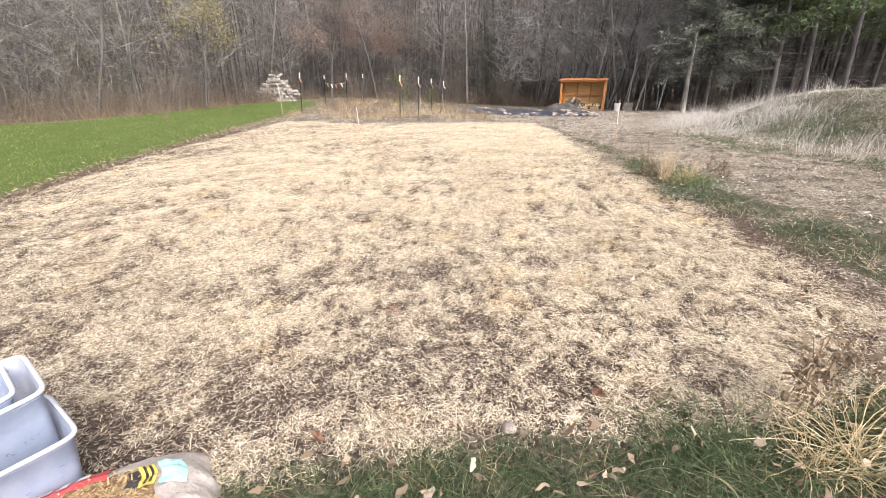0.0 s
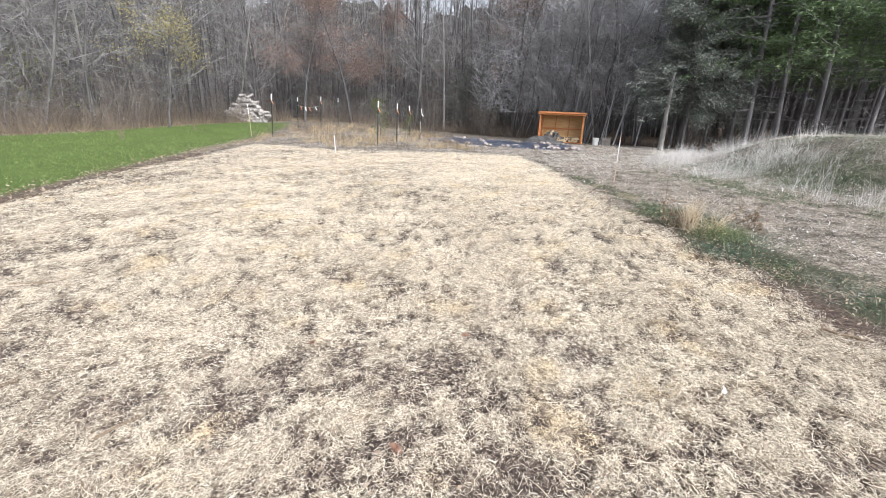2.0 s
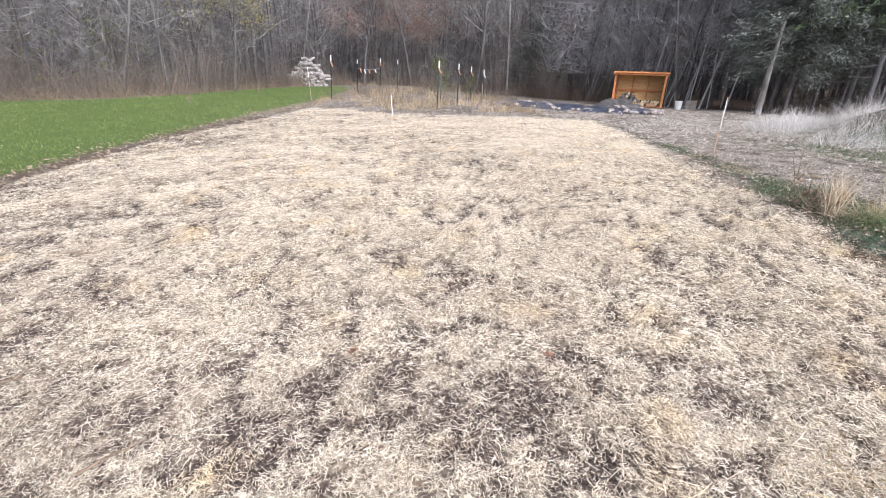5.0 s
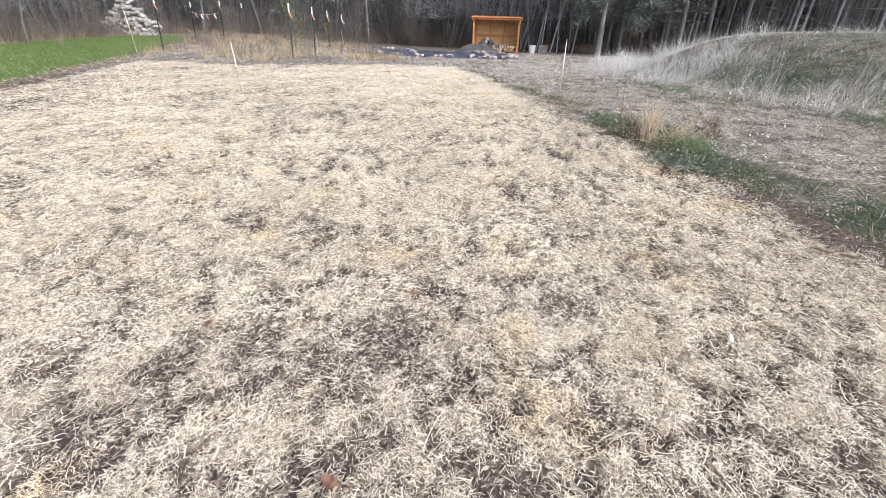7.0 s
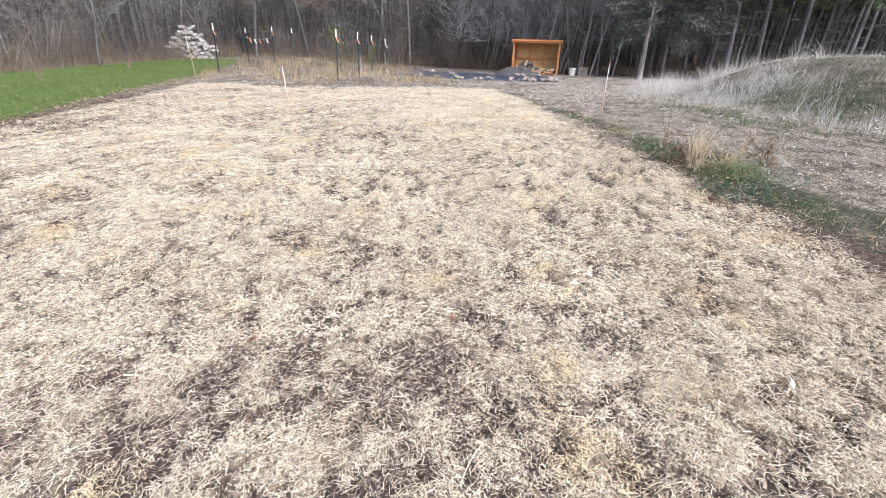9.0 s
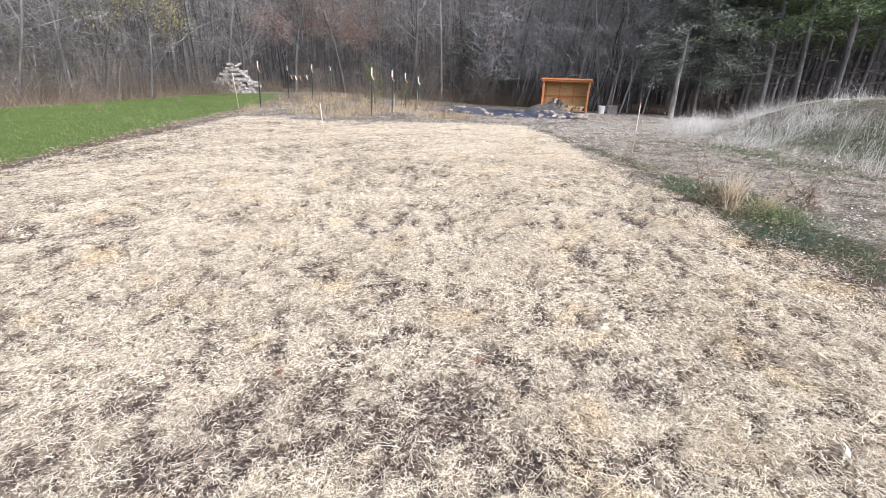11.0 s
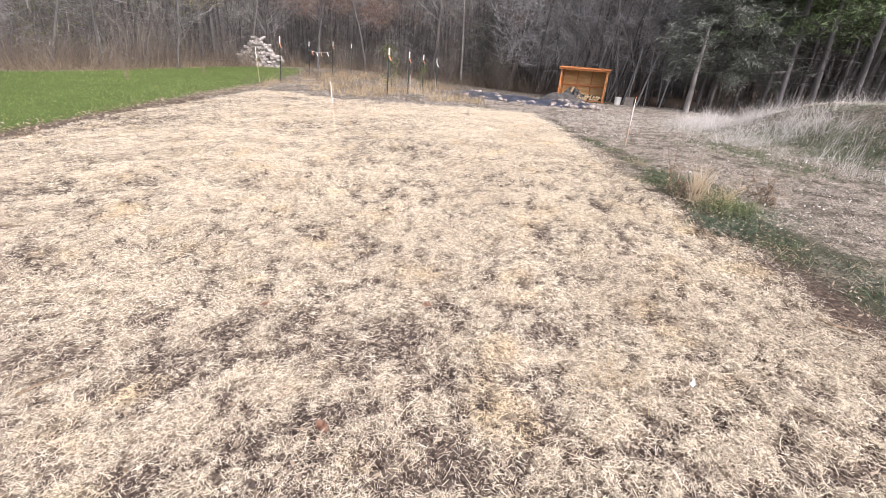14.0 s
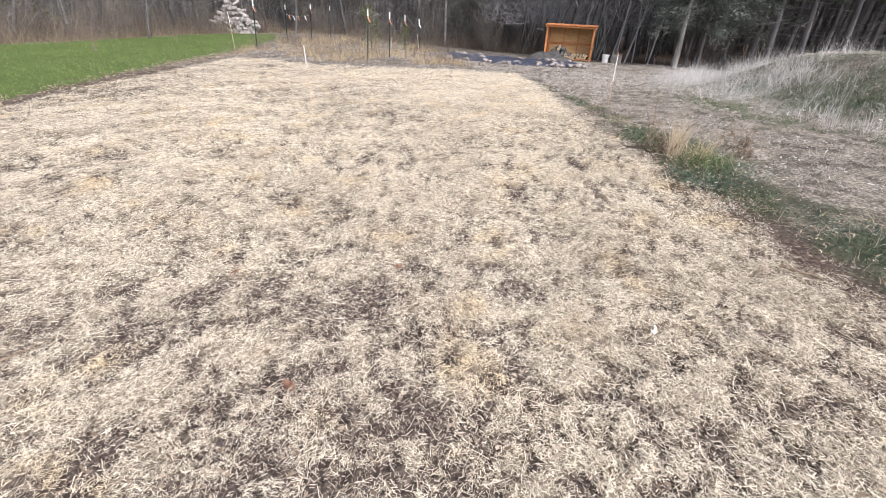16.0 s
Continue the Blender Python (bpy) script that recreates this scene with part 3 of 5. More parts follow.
def tufts(centres, per, r, lo, hi, width, lean, droop, segs=2):
    """Grass in tufts: the blades of a tuft share a lean and a height."""
    cx, cy = centres
    n = len(cx)
    i = np.repeat(np.arange(n), per)
    m = len(i)
    x, y = cx[i] + rng.normal(0, r, m), cy[i] + rng.normal(0, r, m)
    tall = rng.uniform(lo, hi, n)
    L = tall[i] * rng.uniform(0.45, 1.1, m)
    la, lt = rng.uniform(0, 2 * np.pi, n), np.abs(rng.normal(0, lean, n))
    a, t = rng.uniform(0, 2 * np.pi, m), np.abs(rng.normal(0, lean * 0.7, m))
    wx, wy = np.cos(la[i]) * lt[i] + np.cos(a) * t, np.sin(la[i]) * lt[i] + np.sin(a) * t
    bend = np.stack([wx * droop * L, wy * droop * L, -0.5 * droop * L * np.hypot(wx, wy)], -1) * rng.uniform(0.2, 1.6, m)[:, None]
    return ribbons(np.stack([x, y, ground_z(x, y) - 0.01], -1), np.stack([wx, wy, np.ones(m)], -1), L, rng.uniform(0.6, 1.3, m) * width, bend, segs, 0.15)


stuff("lawn_grass", grass(90000, (-26, -4.8, 6, 40), lambda x, y: lawn_mask(x, y) * np.clip(1.5 - np.hypot(x, y) / 30, 0.25, 1), 0.04, 0.1, 0.016, 0.5, 0.4, 1), M_LAWN,
      "short green mown lawn grass", "grass")
strip = lambda x, y: weeds_mask(x, y) * (x < 6) * (1 - field_mask(x, y))
patchy = lambda x, y: strip(x, y) * smooth(0.36, 0.5, fbm(x, y, 0.5, 73))
stuff("weed_strip", tufts(spots(5200, 2.6, 5.8, 0.6, 11.5, patchy), 24, 0.05, 0.02, 0.1, 0.0042, 1.1, 0.7), M_WEED, "low dark green weeds and grass along the field edge", "weeds")
leafy = lambda x, y: strip(x, y) * smooth(0.39, 0.52, fbm(x, y, 0.38, 76))
stuff("leafy_weeds", tufts(spots(2200, 2.6, 5.8, 0.6, 11.5, leafy), 18, 0.05, 0.015, 0.07, 0.011, 1.4, 0.7), M_LEAFY, "dark bluish-green broad-leaved weeds in patches", "weeds")
stuff("tall_weeds", tufts(spots(110, 2.8, 5.6, 0.8, 9, lambda x, y: leafy(x, y) * smooth(0.5, 0.6, fbm(x, y, 0.8, 78))), 34, 0.06, 0.08, 0.19, 0.0045, 0.8, 0.9), M_WEED, "taller green grass tussocks along the field edge", "weeds")
stuff("weed_strip_dry", tufts(spots(1900, 2.6, 6.0, 0.6, 11.5, strip), 14, 0.06, 0.03, 0.12, 0.0035, 1.6, 0.5), M_TUFT, "dry tan grass among the weeds", "grass")
stuff("front_grass", tufts(spots(3600, -2.2, 3.0, 0.1, 1.2, strip), 18, 0.04, 0.04, 0.15, 0.004, 1.0, 0.8), M_WEED, "thick green grass at the near field edge", "grass")
stuff("front_grass_dry", tufts(spots(500, -2.2, 3.0, 0.1, 1.2, strip), 9, 0.05, 0.04, 0.16, 0.003, 1.4, 0.5), M_DRY, "dry grass blades in the green grass", "grass")
crest = lambda x, y: smooth(1.2, 1.0, mound_r(x, y)) * smooth(0.45, 0.85, mound_r(x, y))
stuff("mound_grass", tufts(spots(1900, 5.5, 18, -1, 17.5, lambda x, y: smooth(1.22, 1.0, mound_r(x, y) + 0.3 * smooth(9, 7, y)) * smooth(0.25, 0.7, mound_r(x, y)) * smooth(0.45, 0.57, fbm(x, y, 0.9, 101) + 0.06 * smooth(8, 12, y))), 22, 0.13, 0.08, 0.34, 0.0042, 0.5, 0.6), M_PALE,
      "tall bleached dry grass on the mound", "grass")
stuff("mound_wisps", tufts(spots(2400, 5.5, 18, 2, 17, lambda x, y: crest(x, y) * smooth(0.45, 0.57, fbm(x, y, 0.9, 107))), 16, 0.1, 0.2, 0.6, 0.0042, 0.35, 0.5, 2), M_PALE,
      "upright white grass wisps along the mound's crest", "grass")
stuff("mound_fringe", tufts(spots(1500, 5.8, 12.5, 8.2, 17, lambda x, y: smooth(1.14, 1.04, mound_r(x, y)) * smooth(0.72, 0.86, mound_r(x, y)) * smooth(0.42, 0.56, fbm(x, y, 0.8, 109))), 22, 0.13, 0.2, 0.68, 0.0065, 0.5, 0.6, 2), M_PALE,
      "pale dry grass fringe at the foot of the mound", "grass")
stuff("mound_green", tufts(spots(12500, 5.5, 17, 0, 16, lambda x, y: smooth(1.2, 0.95, mound_r(x, y)) * smooth(0.7, 0.45, fbm(x, y, 1.6, 101))), 15, 0.13, 0.05, 0.22, 0.0042, 0.9, 0.8, 1), M_MOUND,
      "grey-green grass on the mound", "grass")
stuff("mound_foot_grass", tufts(spots(4600, 5.6, 9, 1, 9.6, lambda x, y: smooth(0.2, 0.0, np.abs(mound_r(x, y) - 0.99) - 0.1) * smooth(0.34, 0.52, fbm(x, y, 1.0, 113))), 16, 0.09, 0.04, 0.2, 0.006, 1.0, 0.8), M_WEED,
      "green grass where the mound meets the mown ground", "grass")
dead = lambda x, y: (1 - field_mask(x, y)) * (1 - weeds_mask(x, y)) * (1 - lawn_mask(x, y)) * (1 - woods_mask(x, y)) * smooth(0.3, 0.6, fbm(x, y, 0.8, 111))
clumpy = lambda x, y: dead(x, y) * smooth(0.3, 0.6, fbm(x, y, 0.35, 119))
stuff("mown_dead_grass", tufts(spots(9000, 3.4, 9.5, 1.2, 12.5, lambda x, y: 0.6 * clumpy(x, y) + 0.4 * dead(x, y)), 9, 0.05, 0.02, 0.07, 0.0045, 1.6, 0.4, 1), M_PALE, "short dead mown grass", "grass")


def clippings(n, area, keep, lo, hi, width):
    """Cut dry blades lying flat: one sliver each."""
    x, y = spots(n, *area, keep)
    m = len(x)
    a, L = rng.uniform(0, 2 * np.pi, m), rng.uniform(lo, hi, m)
    way = np.stack([np.cos(a), np.sin(a), rng.normal(0.06, 0.2, m)], -1)
    side = np.cross(way, np.stack([rng.normal(0, 0.4, m), rng.normal(0, 0.4, m), np.ones(m)], -1))
    side *= (rng.uniform(0.3, 0.7, m) * width / (np.linalg.norm(side, axis=1) + 1e-9))[:, None]
    base = np.stack([x, y, ground_z(x, y) + rng.uniform(0.012, 0.035, m)], -1)
    return np.stack([base - side, base + side, base + way * L[:, None]], 1).reshape(-1, 3), np.arange(3 * m).reshape(-1, 3)


flecks = lambda x, y: (1 - field_mask(x, y)) * smooth(0.46, 0.58, vnoise(x, y, 0.16, 361) * 0.6 + vnoise(x, y, 0.07, 362) * 0.4 + 0.35 * (fbm(x, y, 1.1, 363) - 0.5)) * (1 - 0.93 * weeds_mask(x, y)) * (1 - lawn_mask(x, y))
stuff("grass_clippings", clippings(260000, (3.2, 11, 0.8, 9), flecks, 0.018, 0.052, 0.0052), M_CLIP, "pale dry clippings in patches on the mown ground", "grass")
stuff("grass_clippings", clippings(110000, (3.6, 14, 9, 22), flecks, 0.05, 0.13, 0.012), M_CLIP, "pale dry clippings in patches on the mown ground", "grass")
stuff("grass_clippings", clippings(60000, (-8.5, 4.2, 15, 27), lambda x, y: flecks(x, y) * 0.8, 0.05, 0.13, 0.012), M_CLIP, "dry clippings and stalks on the garden's edge", "grass")
stuff("mown_brown_grass", tufts(spots(5000, 3.4, 10, 1.2, 13, dead), 8, 0.07, 0.02, 0.06, 0.005, 2.0, 0.4, 1), M_BRUSH, "short brown mown stubble", "grass")
stuff("mown_dead_grass", tufts(spots(4200, -5.5, 14, 12, 26, dead), 7, 0.12, 0.05, 0.14, 0.009, 1.6, 0.4, 1), M_PALE, "short dead mown grass", "grass")
stuff("mown_green", tufts(spots(3800, 3.6, 13, 2, 24, lambda x, y: dead(x, y) * smooth(0.42, 0.56, fbm(x, y, 1.2, 117))), 11, 0.1, 0.02, 0.08, 0.006, 1.5, 0.4, 1), M_MOUND, "thin green grass among the dead", "grass")
bed_weeds = lambda x, y: smooth(0.36, 0.6, fbm(x, y, 1.3, 121)) * smooth(0.3, 1.2, y - np.interp(x, [-5, -3, -1.5, 1.5, 4], [18.6, 17.6, 16.5, 16.0, 15.6]))
stuff("garden_weeds", tufts(spots(620, -5.4, 3.4, 16, 34, bed_weeds), 20, 0.14, 0.12, 0.55, 0.01, 0.5, 0.4), M_DRY, "tan dried weeds standing in the fenced garden", "weeds")
stuff("garden_brush", tufts(spots(700, -5.4, 4.0, 16.5, 36, bed_weeds), 18, 0.2, 0.25, 0.9, 0.01, 0.35, 0.3), M_BRUSH, "brown dead stalks in the fenced garden", "weeds")
stuff("rim_brush", tufts(rim_points(1000, -26, -8, 1.0, 4.5), 24, 0.25, 0.35, 2.0, 0.013, 0.38, 0.4, 1), M_BRUSH, "rusty brown brush and goldenrod along the wood's edge", "brush")
stuff("rim_straw", grass_at(*rim_points(6000, -26, -4, 1.4, 1.5), 0.15, 0.7, 0.012, 0.45, 0.5, 1), M_RIMDRY, "tan dry grass at the foot of the brush", "brush")
stuff("rim_brush", grass_at(*rim_points(9000, -7, 10, 0.5, 4.0), 0.2, 1.4, 0.014, 0.4, 0.4, 1), M_BRUSH, "low brown brush along the wood's edge", "brush")


# ------------------------------------------------------------------ trees
def branch(start, way, length, r0, r1, n, wander, lift=0.0):
    p, d = np.array(start, float), np.array(way, float)
    pts = [p.copy()]
    for _ in range(n):
        d = d + rng.normal(0, wander, 3) + np.array([0, 0, lift])
        d /= np.linalg.norm(d)
        p = p + d * length / n
        pts.append(p.copy())
    return np.array(pts), np.linspace(r0, r1, n + 1)


def bare_tree(height, radius, first, limbs, twigs, spread=0.8, wander=0.05, forks=3):
    """Returns trunk lines, crown lines and the twig tips."""
    tp, tr = branch((0, 0, -0.15), (rng.normal(0, 0.04), rng.normal(0, 0.04), 1), height, radius, radius * 0.25, 9, wander, 0.03)
    crown, tips = [], []
    for _ in range(limbs):
        f = rng.uniform(first, 0.97)
        i = f * 9
        a = tp[int(i)] + (tp[min(int(i) + 1, 9)] - tp[int(i)]) * (i % 1)
        az = rng.uniform(0, 2 * np.pi)
        up = rng.uniform(0.35, 1.3)
        L = (1 - f * 0.6) * height * rng.uniform(0.18, 0.36) * spread
        r = radius * (1 - 0.75 * f) * rng.uniform(0.22, 0.42)
        lp, lr = branch(a, (np.cos(az), np.sin(az), up), L, r, r * 0.3, 5, 0.13, 0.05)
        crown.append((lp, lr, 4))
        for _ in range(forks):
            j = rng.integers(1, 5)
            az2 = az + rng.normal(0, 0.9)
            sp, sr = branch(lp[j], (np.cos(az2), np.sin(az2), rng.uniform(0.1, 1.2)), L * rng.uniform(0.3, 0.7), lr[j] * 0.6, 0.006, 4, 0.16, 0.04)
            crown.append((sp, sr, 3))
            for _ in range(twigs):
                k = rng.integers(1, 5)
                az3 = az2 + rng.normal(0, 1.0)
                wp, wr = branch(sp[k], (np.cos(az3), np.sin(az3), rng.uniform(-0.3, 1.0)), L * rng.uniform(0.12, 0.4), 0.011, 0.005, 1, 0.25)
                crown.append((wp, wr, 3))
                tips.append(wp[-1]), tips.append(wp[1])
    return [(tp, tr, 8)], crown, np.array(tips)


def leaf_quads(tips, per, spread, size, slim=1.0):
    p = np.repeat(tips, per, 0)
    n = len(p)
    p = p + rng.normal(0, spread, (n, 3))
    return ribbons(p, rng.normal(size=(n, 3)), rng.uniform(0.6, 1.3, n) * size, rng.uniform(0.5, 0.9, n) * size * slim, np.zeros((n, 3)), 1, 0.5)


def make_tree(name, label, built, bark, twig, group, leaves=None):
    trunk, crown, tips = built
    ob = thing(name, pose(0, 0, -200), label, "tree", group)
    part("trunk", raw_mesh("trunk", *tubes(trunk), bark, True), None, ob)
    part("crown", raw_mesh("crown", *tubes(crown), twig), None, ob, "bare grey twigs" if leaves is None else "")
    if leaves:
        vf, mat, lab = leaves
        part("foliage", raw_mesh("foliage", *vf, mat), None, ob, lab)
    return ob


def rim_lean(a):
    """Trees at the rim lean out to the light, more so on the lawn side."""
    return float(np.interp(a, [-0.7, -0.3, 0, 0.3, 0.7], [14, 10, 5, 2, -1]))


def put_tree(ob, x, y, s=1.0, turn=None, tilt=(0, 0)):
    m = pose(x, y, floor_at(x, y), *tilt) @ pose(0, 0, 0, 0, 0, rng.uniform(0, 360) if turn is None else turn) @ Matrix.Diagonal((s, s, s, 1))
    return copy_thing(ob, m)


def drop_model(ob):
    for o in (*ob.children_recursive, ob):
        bpy.data.objects.remove(o)


BARE = [make_tree("bare_tree", "leafless grey-barked tree at the wood's edge", bare_tree(15, 0.1, 0.15, 24, 4, 1.0, 0.06, 3), M_BARK, M_TWIG, "bare trees of the wood"),
        make_tree("bare_tree", "leafless grey-barked tree at the wood's edge", bare_tree(14, 0.085, 0.2, 22, 4, 1.0, 0.06, 3), M_BARK_DARK, M_TWIG, "bare trees of the wood"),
        make_tree("bare_tree", "leafless grey-barked tree at the wood's edge", bare_tree(16, 0.15, 0.2, 22, 4, 1.1, 0.05, 3), M_BARK, M_TWIG, "bare trees of the wood"),
        make_tree("bare_tree", "leafless grey-barked tree at the wood's edge", bare_tree(13, 0.07, 0.12, 22, 4, 1.0, 0.07, 3), M_BARK, M_TWIG, "bare trees of the wood")]
YOUNG = [make_tree("young_tree", "slender leafless sapling in the thicket", bare_tree(7.5, 0.04, 0.15, 16, 4, 0.9, 0.07), M_BARK, M_TWIG, "saplings of the thicket"),
         make_tree("young_tree", "slender leafless sapling in the thicket", bare_tree(9, 0.05, 0.2, 14, 4, 0.7, 0.06), M_BARK, M_TWIG, "saplings of the thicket"),
         make_tree("young_tree", "slender leafless sapling in the thicket", bare_tree(6, 0.035, 0.08, 18, 4, 1.2, 0.1), M_BARK_DARK, M_TWIG, "saplings of the thicket")]


def shrub(height, stems):
    lines = []
    for _ in range(stems):
        az, out = rng.uniform(0, 2 * np.pi), abs(rng.normal(0, 0.45))
        p, r = branch((rng.normal(0, 0.25), rng.normal(0, 0.25), -0.05), (np.cos(az) * out, np.sin(az) * out, 1), height * rng.uniform(0.5, 1.1), 0.016, 0.005, 5, 0.12)
        lines.append((p, r, 3))
        for _ in range(7):
            k = rng.integers(1, 6)
            q, w = branch(p[k], (rng.normal(0, 0.8), rng.normal(0, 0.8), rng.uniform(0, 1)), height * rng.uniform(0.12, 0.4), 0.009, 0.004, 3, 0.2)
            lines.append((q, w, 3))
    return raw_mesh("shrub", *tubes(lines), M_SHRUB)


SHRUBS = [shrub(3.2, 16), shrub(2.4, 18), shrub(4.0, 14), shrub(3.0, 20)]
for _x, _y in zip(*rim_points(62, -26, 17, 0.3, 4.5)):
    _s = rng.uniform(0.7, 1.2)
    _o = new("shrub", SHRUBS[rng.integers(4)])
    _o.matrix_world = pose(_x, _y, floor_at(_x, _y), 0, rng.normal(4, 5), rng.uniform(0, 360)) @ Matrix.Diagonal((_s, _s, _s, 1))
    tagged(_o, "leafless grey-brown shrub at the wood's edge", "shrub", "shrubs along the wood")


def pine(height, radius, first):
    tp, tr = branch((0, 0, -0.15), (0, 0, 1), height, radius, radius * 0.3, 9, 0.012, 0.02)
    crown, leaf = [], []
    for z in np.arange(1.6, height, 0.42):
        green = z > first
        for _ in range(rng.integers(2, 5)):
            az = rng.uniform(0, 2 * np.pi)
            L = (2.9 * (1 - ((z - first) / (height - first)) ** 1.5) + 0.4) * rng.uniform(0.6, 1.1) if green else rng.uniform(0.3, 2.0)
            lp, lr = branch((tp[0, 0], tp[0, 1], z), (np.cos(az), np.sin(az), rng.uniform(-0.15, 0.25)), L, 0.03 if green else 0.018, 0.006, 4, 0.1)
            crown.append((lp, lr, 3))
            if green:
                for k in range(1, 5):
                    leaf += [lp[k] + rng.normal(0, 0.2, 3) * (1, 1, 0.5) for _ in range(5)]
            elif rng.random() < 0.6:
                sp, sr = branch(lp[2], (np.cos(az + 0.7), np.sin(az + 0.7), -0.1), L * 0.5, 0.01, 0.004, 2, 0.2)
                crown.append((sp, sr, 3))
    c = np.repeat(np.array(leaf), 7, 0)
    n = len(c)
    w = rng.normal(size=(n, 3)) * (1, 1, 0.6)
    vf = slivers(c + rng.normal(0, 0.18, (n, 3)) * (1, 1, 0.5), w, rng.uniform(0.12, 0.26, n), rng.uniform(0.03, 0.055, n))
    return ([(tp, tr, 8)], crown, None), vf


PINES = []
for _h, _r, _f in ((17, 0.115, 4.4), (18, 0.1, 5.2), (15, 0.12, 3.8)):
    _b, _vf = pine(_h, _r, _f)
    PINES.append(make_tree("pine_tree", "tall pine with bare lower trunk and green crown", _b, M_BARK_PINE, M_BARK_DARK, "pines behind the mound", (_vf, M_NEEDLE, "green pine needles")))


def far_point(a, d):
    """A place d metres from the middle of the walk; a: the sine of its bearing."""
    return 0.07 + a * d, 0.94 + math.sqrt(1 - a * a) * d


def plant_woods():
    """Bare trees and saplings: dense at the rim, thinner behind. Pines take over behind the mound."""
    placed = []

    def free(x, y, gap):
        return all((x - p) ** 2 + (y - q) ** 2 > gap * gap for p, q in placed)

    want = {"bare": 64, "young": 60, "pine": 24}
    for _ in range(60000):
        if not any(want.values()):
            break
        x, y = rng.uniform(-36, 44), rng.uniform(4, 62)
        d = math.hypot(x, y - 1)
        a = x / d
        if not -0.74 < a < 0.9 or d > 62 or woods_mask(np.array(x), np.array(y)) < 0.9:
            continue
        depth = y - float(np.interp(x, [p[0] for p in RIM], [p[1] for p in RIM]))
        piny = a > 0.665
        if piny and want["pine"] and depth > 1.0 and depth < 30 and free(x, y, 1.9):
            put_tree(PINES[rng.integers(3)], x, y, rng.uniform(0.8, 1.15), None, (rng.normal(0, 1), rng.normal(0, 1)))
            want["pine"] -= 1
        elif not piny and depth < 7 and want["young"] and rng.random() < 0.6 and free(x, y, 0.8):
            put_tree(YOUNG[rng.integers(3)], x, y, rng.uniform(0.7, 1.15), None, (rng.normal(0, 4), rng.normal(rim_lean(a), 4)))
            want["young"] -= 1
        elif a < 0.54 and want["bare"] and depth < 20 and rng.random() < math.exp(-depth / 10) and free(x, y, 1.3):
            put_tree(BARE[rng.integers(4)], x, y, rng.uniform(0.75, 1.15), None, (rng.normal(0, 2), rng.normal(rim_lean(a), 3)))
            want["bare"] -= 1
        else:
            continue
        placed.append((x, y))


plant_woods()
for _a, _d in ((0.672, 24.5), (0.69, 23.2), (0.706, 25.5), (0.722, 23.6), (0.74, 26), (0.758, 23.8), (0.775, 27), (0.8, 25), (0.83, 24), (0.86, 26)):
    put_tree(PINES[rng.integers(3)], *far_point(_a, _d), rng.uniform(0.75, 1.0), None, (rng.normal(0, 1.5), rng.normal(-2, 1.5)))


def far_woods():
    """The wood's depth: uncounted stems and twigs behind the rim."""
    lines = []
    for _ in range(1500):
        a, d = rng.uniform(-0.8, 0.95), rng.uniform(36, 80)
        x, y = far_point(a, d)
        if woods_mask(np.array(x), np.array(y - 4)) < 0.9:
            continue
        h, r = rng.uniform(8, 17), rng.uniform(0.04, 0.2)
        p, q = branch((x, y, floor_at(x, y) - 0.2), (rng.normal(0, 0.05), rng.normal(0, 0.05), 1), h, r, r * 0.3, 4, 0.03)
        lines.append((p, q, 4))
    V, F = tubes(lines)
    n = 60000
    a, d = rng.uniform(-0.8, 0.95, n), rng.uniform(38, 80, n)
    x, y = 0.07 + a * d, 0.94 + np.sqrt(1 - a * a) * d
    z = rng.uniform(0.3, 15, n) ** 1.0
    k = woods_mask(x, y - 4) > 0.9
    x, y, z, d = x[k], y[k], z[k], d[k]
    m = len(x)
    w = np.stack([rng.normal(0, 0.6, m), rng.normal(0, 0.6, m), rng.uniform(0.1, 1.3, m)], -1)
    V2, F2 = ribbons(np.stack([x, y, ground_z(x, y) + z], -1), w, rng.uniform(0.6, 2.4, m), rng.uniform(0.02, 0.06, m), rng.normal(0, 0.15, (m, 3)), 1, 0.3)
    ob = stuff("far_woods", (np.concatenate([V, V2]), np.concatenate([F, F2 + len(V)])), M_BARK_DARK, "dense dark leafless woods behind the rim", "woods")
    return ob


far_woods()


def haze(n, u0, u1, inward, outward, low, high, lo, hi, width, size, seed, thin):
    """Uncounted fine twigs, in clumps with gaps, along a stretch of the wood's edge."""
    x, y = rim_points(n, u0, u1, inward, outward)
    z = low + (high - low) * rng.random(n) ** 1.15
    # clumps in three directions
    keep = smooth(thin - 0.08, thin + 0.1, 0.5 * fbm(x * 0.8 + y * 0.6, z, size, seed) + 0.5 * fbm(x * 0.6 - y * 0.8, z * 0.8, size * 0.7, seed + 5)) > rng.random(n)
    x, y, z = x[keep], y[keep], z[keep]
    m = len(x)
    w = np.stack([rng.normal(0, 0.65, m), rng.normal(0, 0.65, m), rng.uniform(-0.25, 1.1, m)], -1)
    return ribbons(np.stack([x, y, ground_z(x, y) + z], -1), w, rng.uniform(lo, hi, m), rng.uniform(0.6, 1.4, m) * width, rng.normal(0, 0.1, (m, 3)) * hi, 2, 0.25)


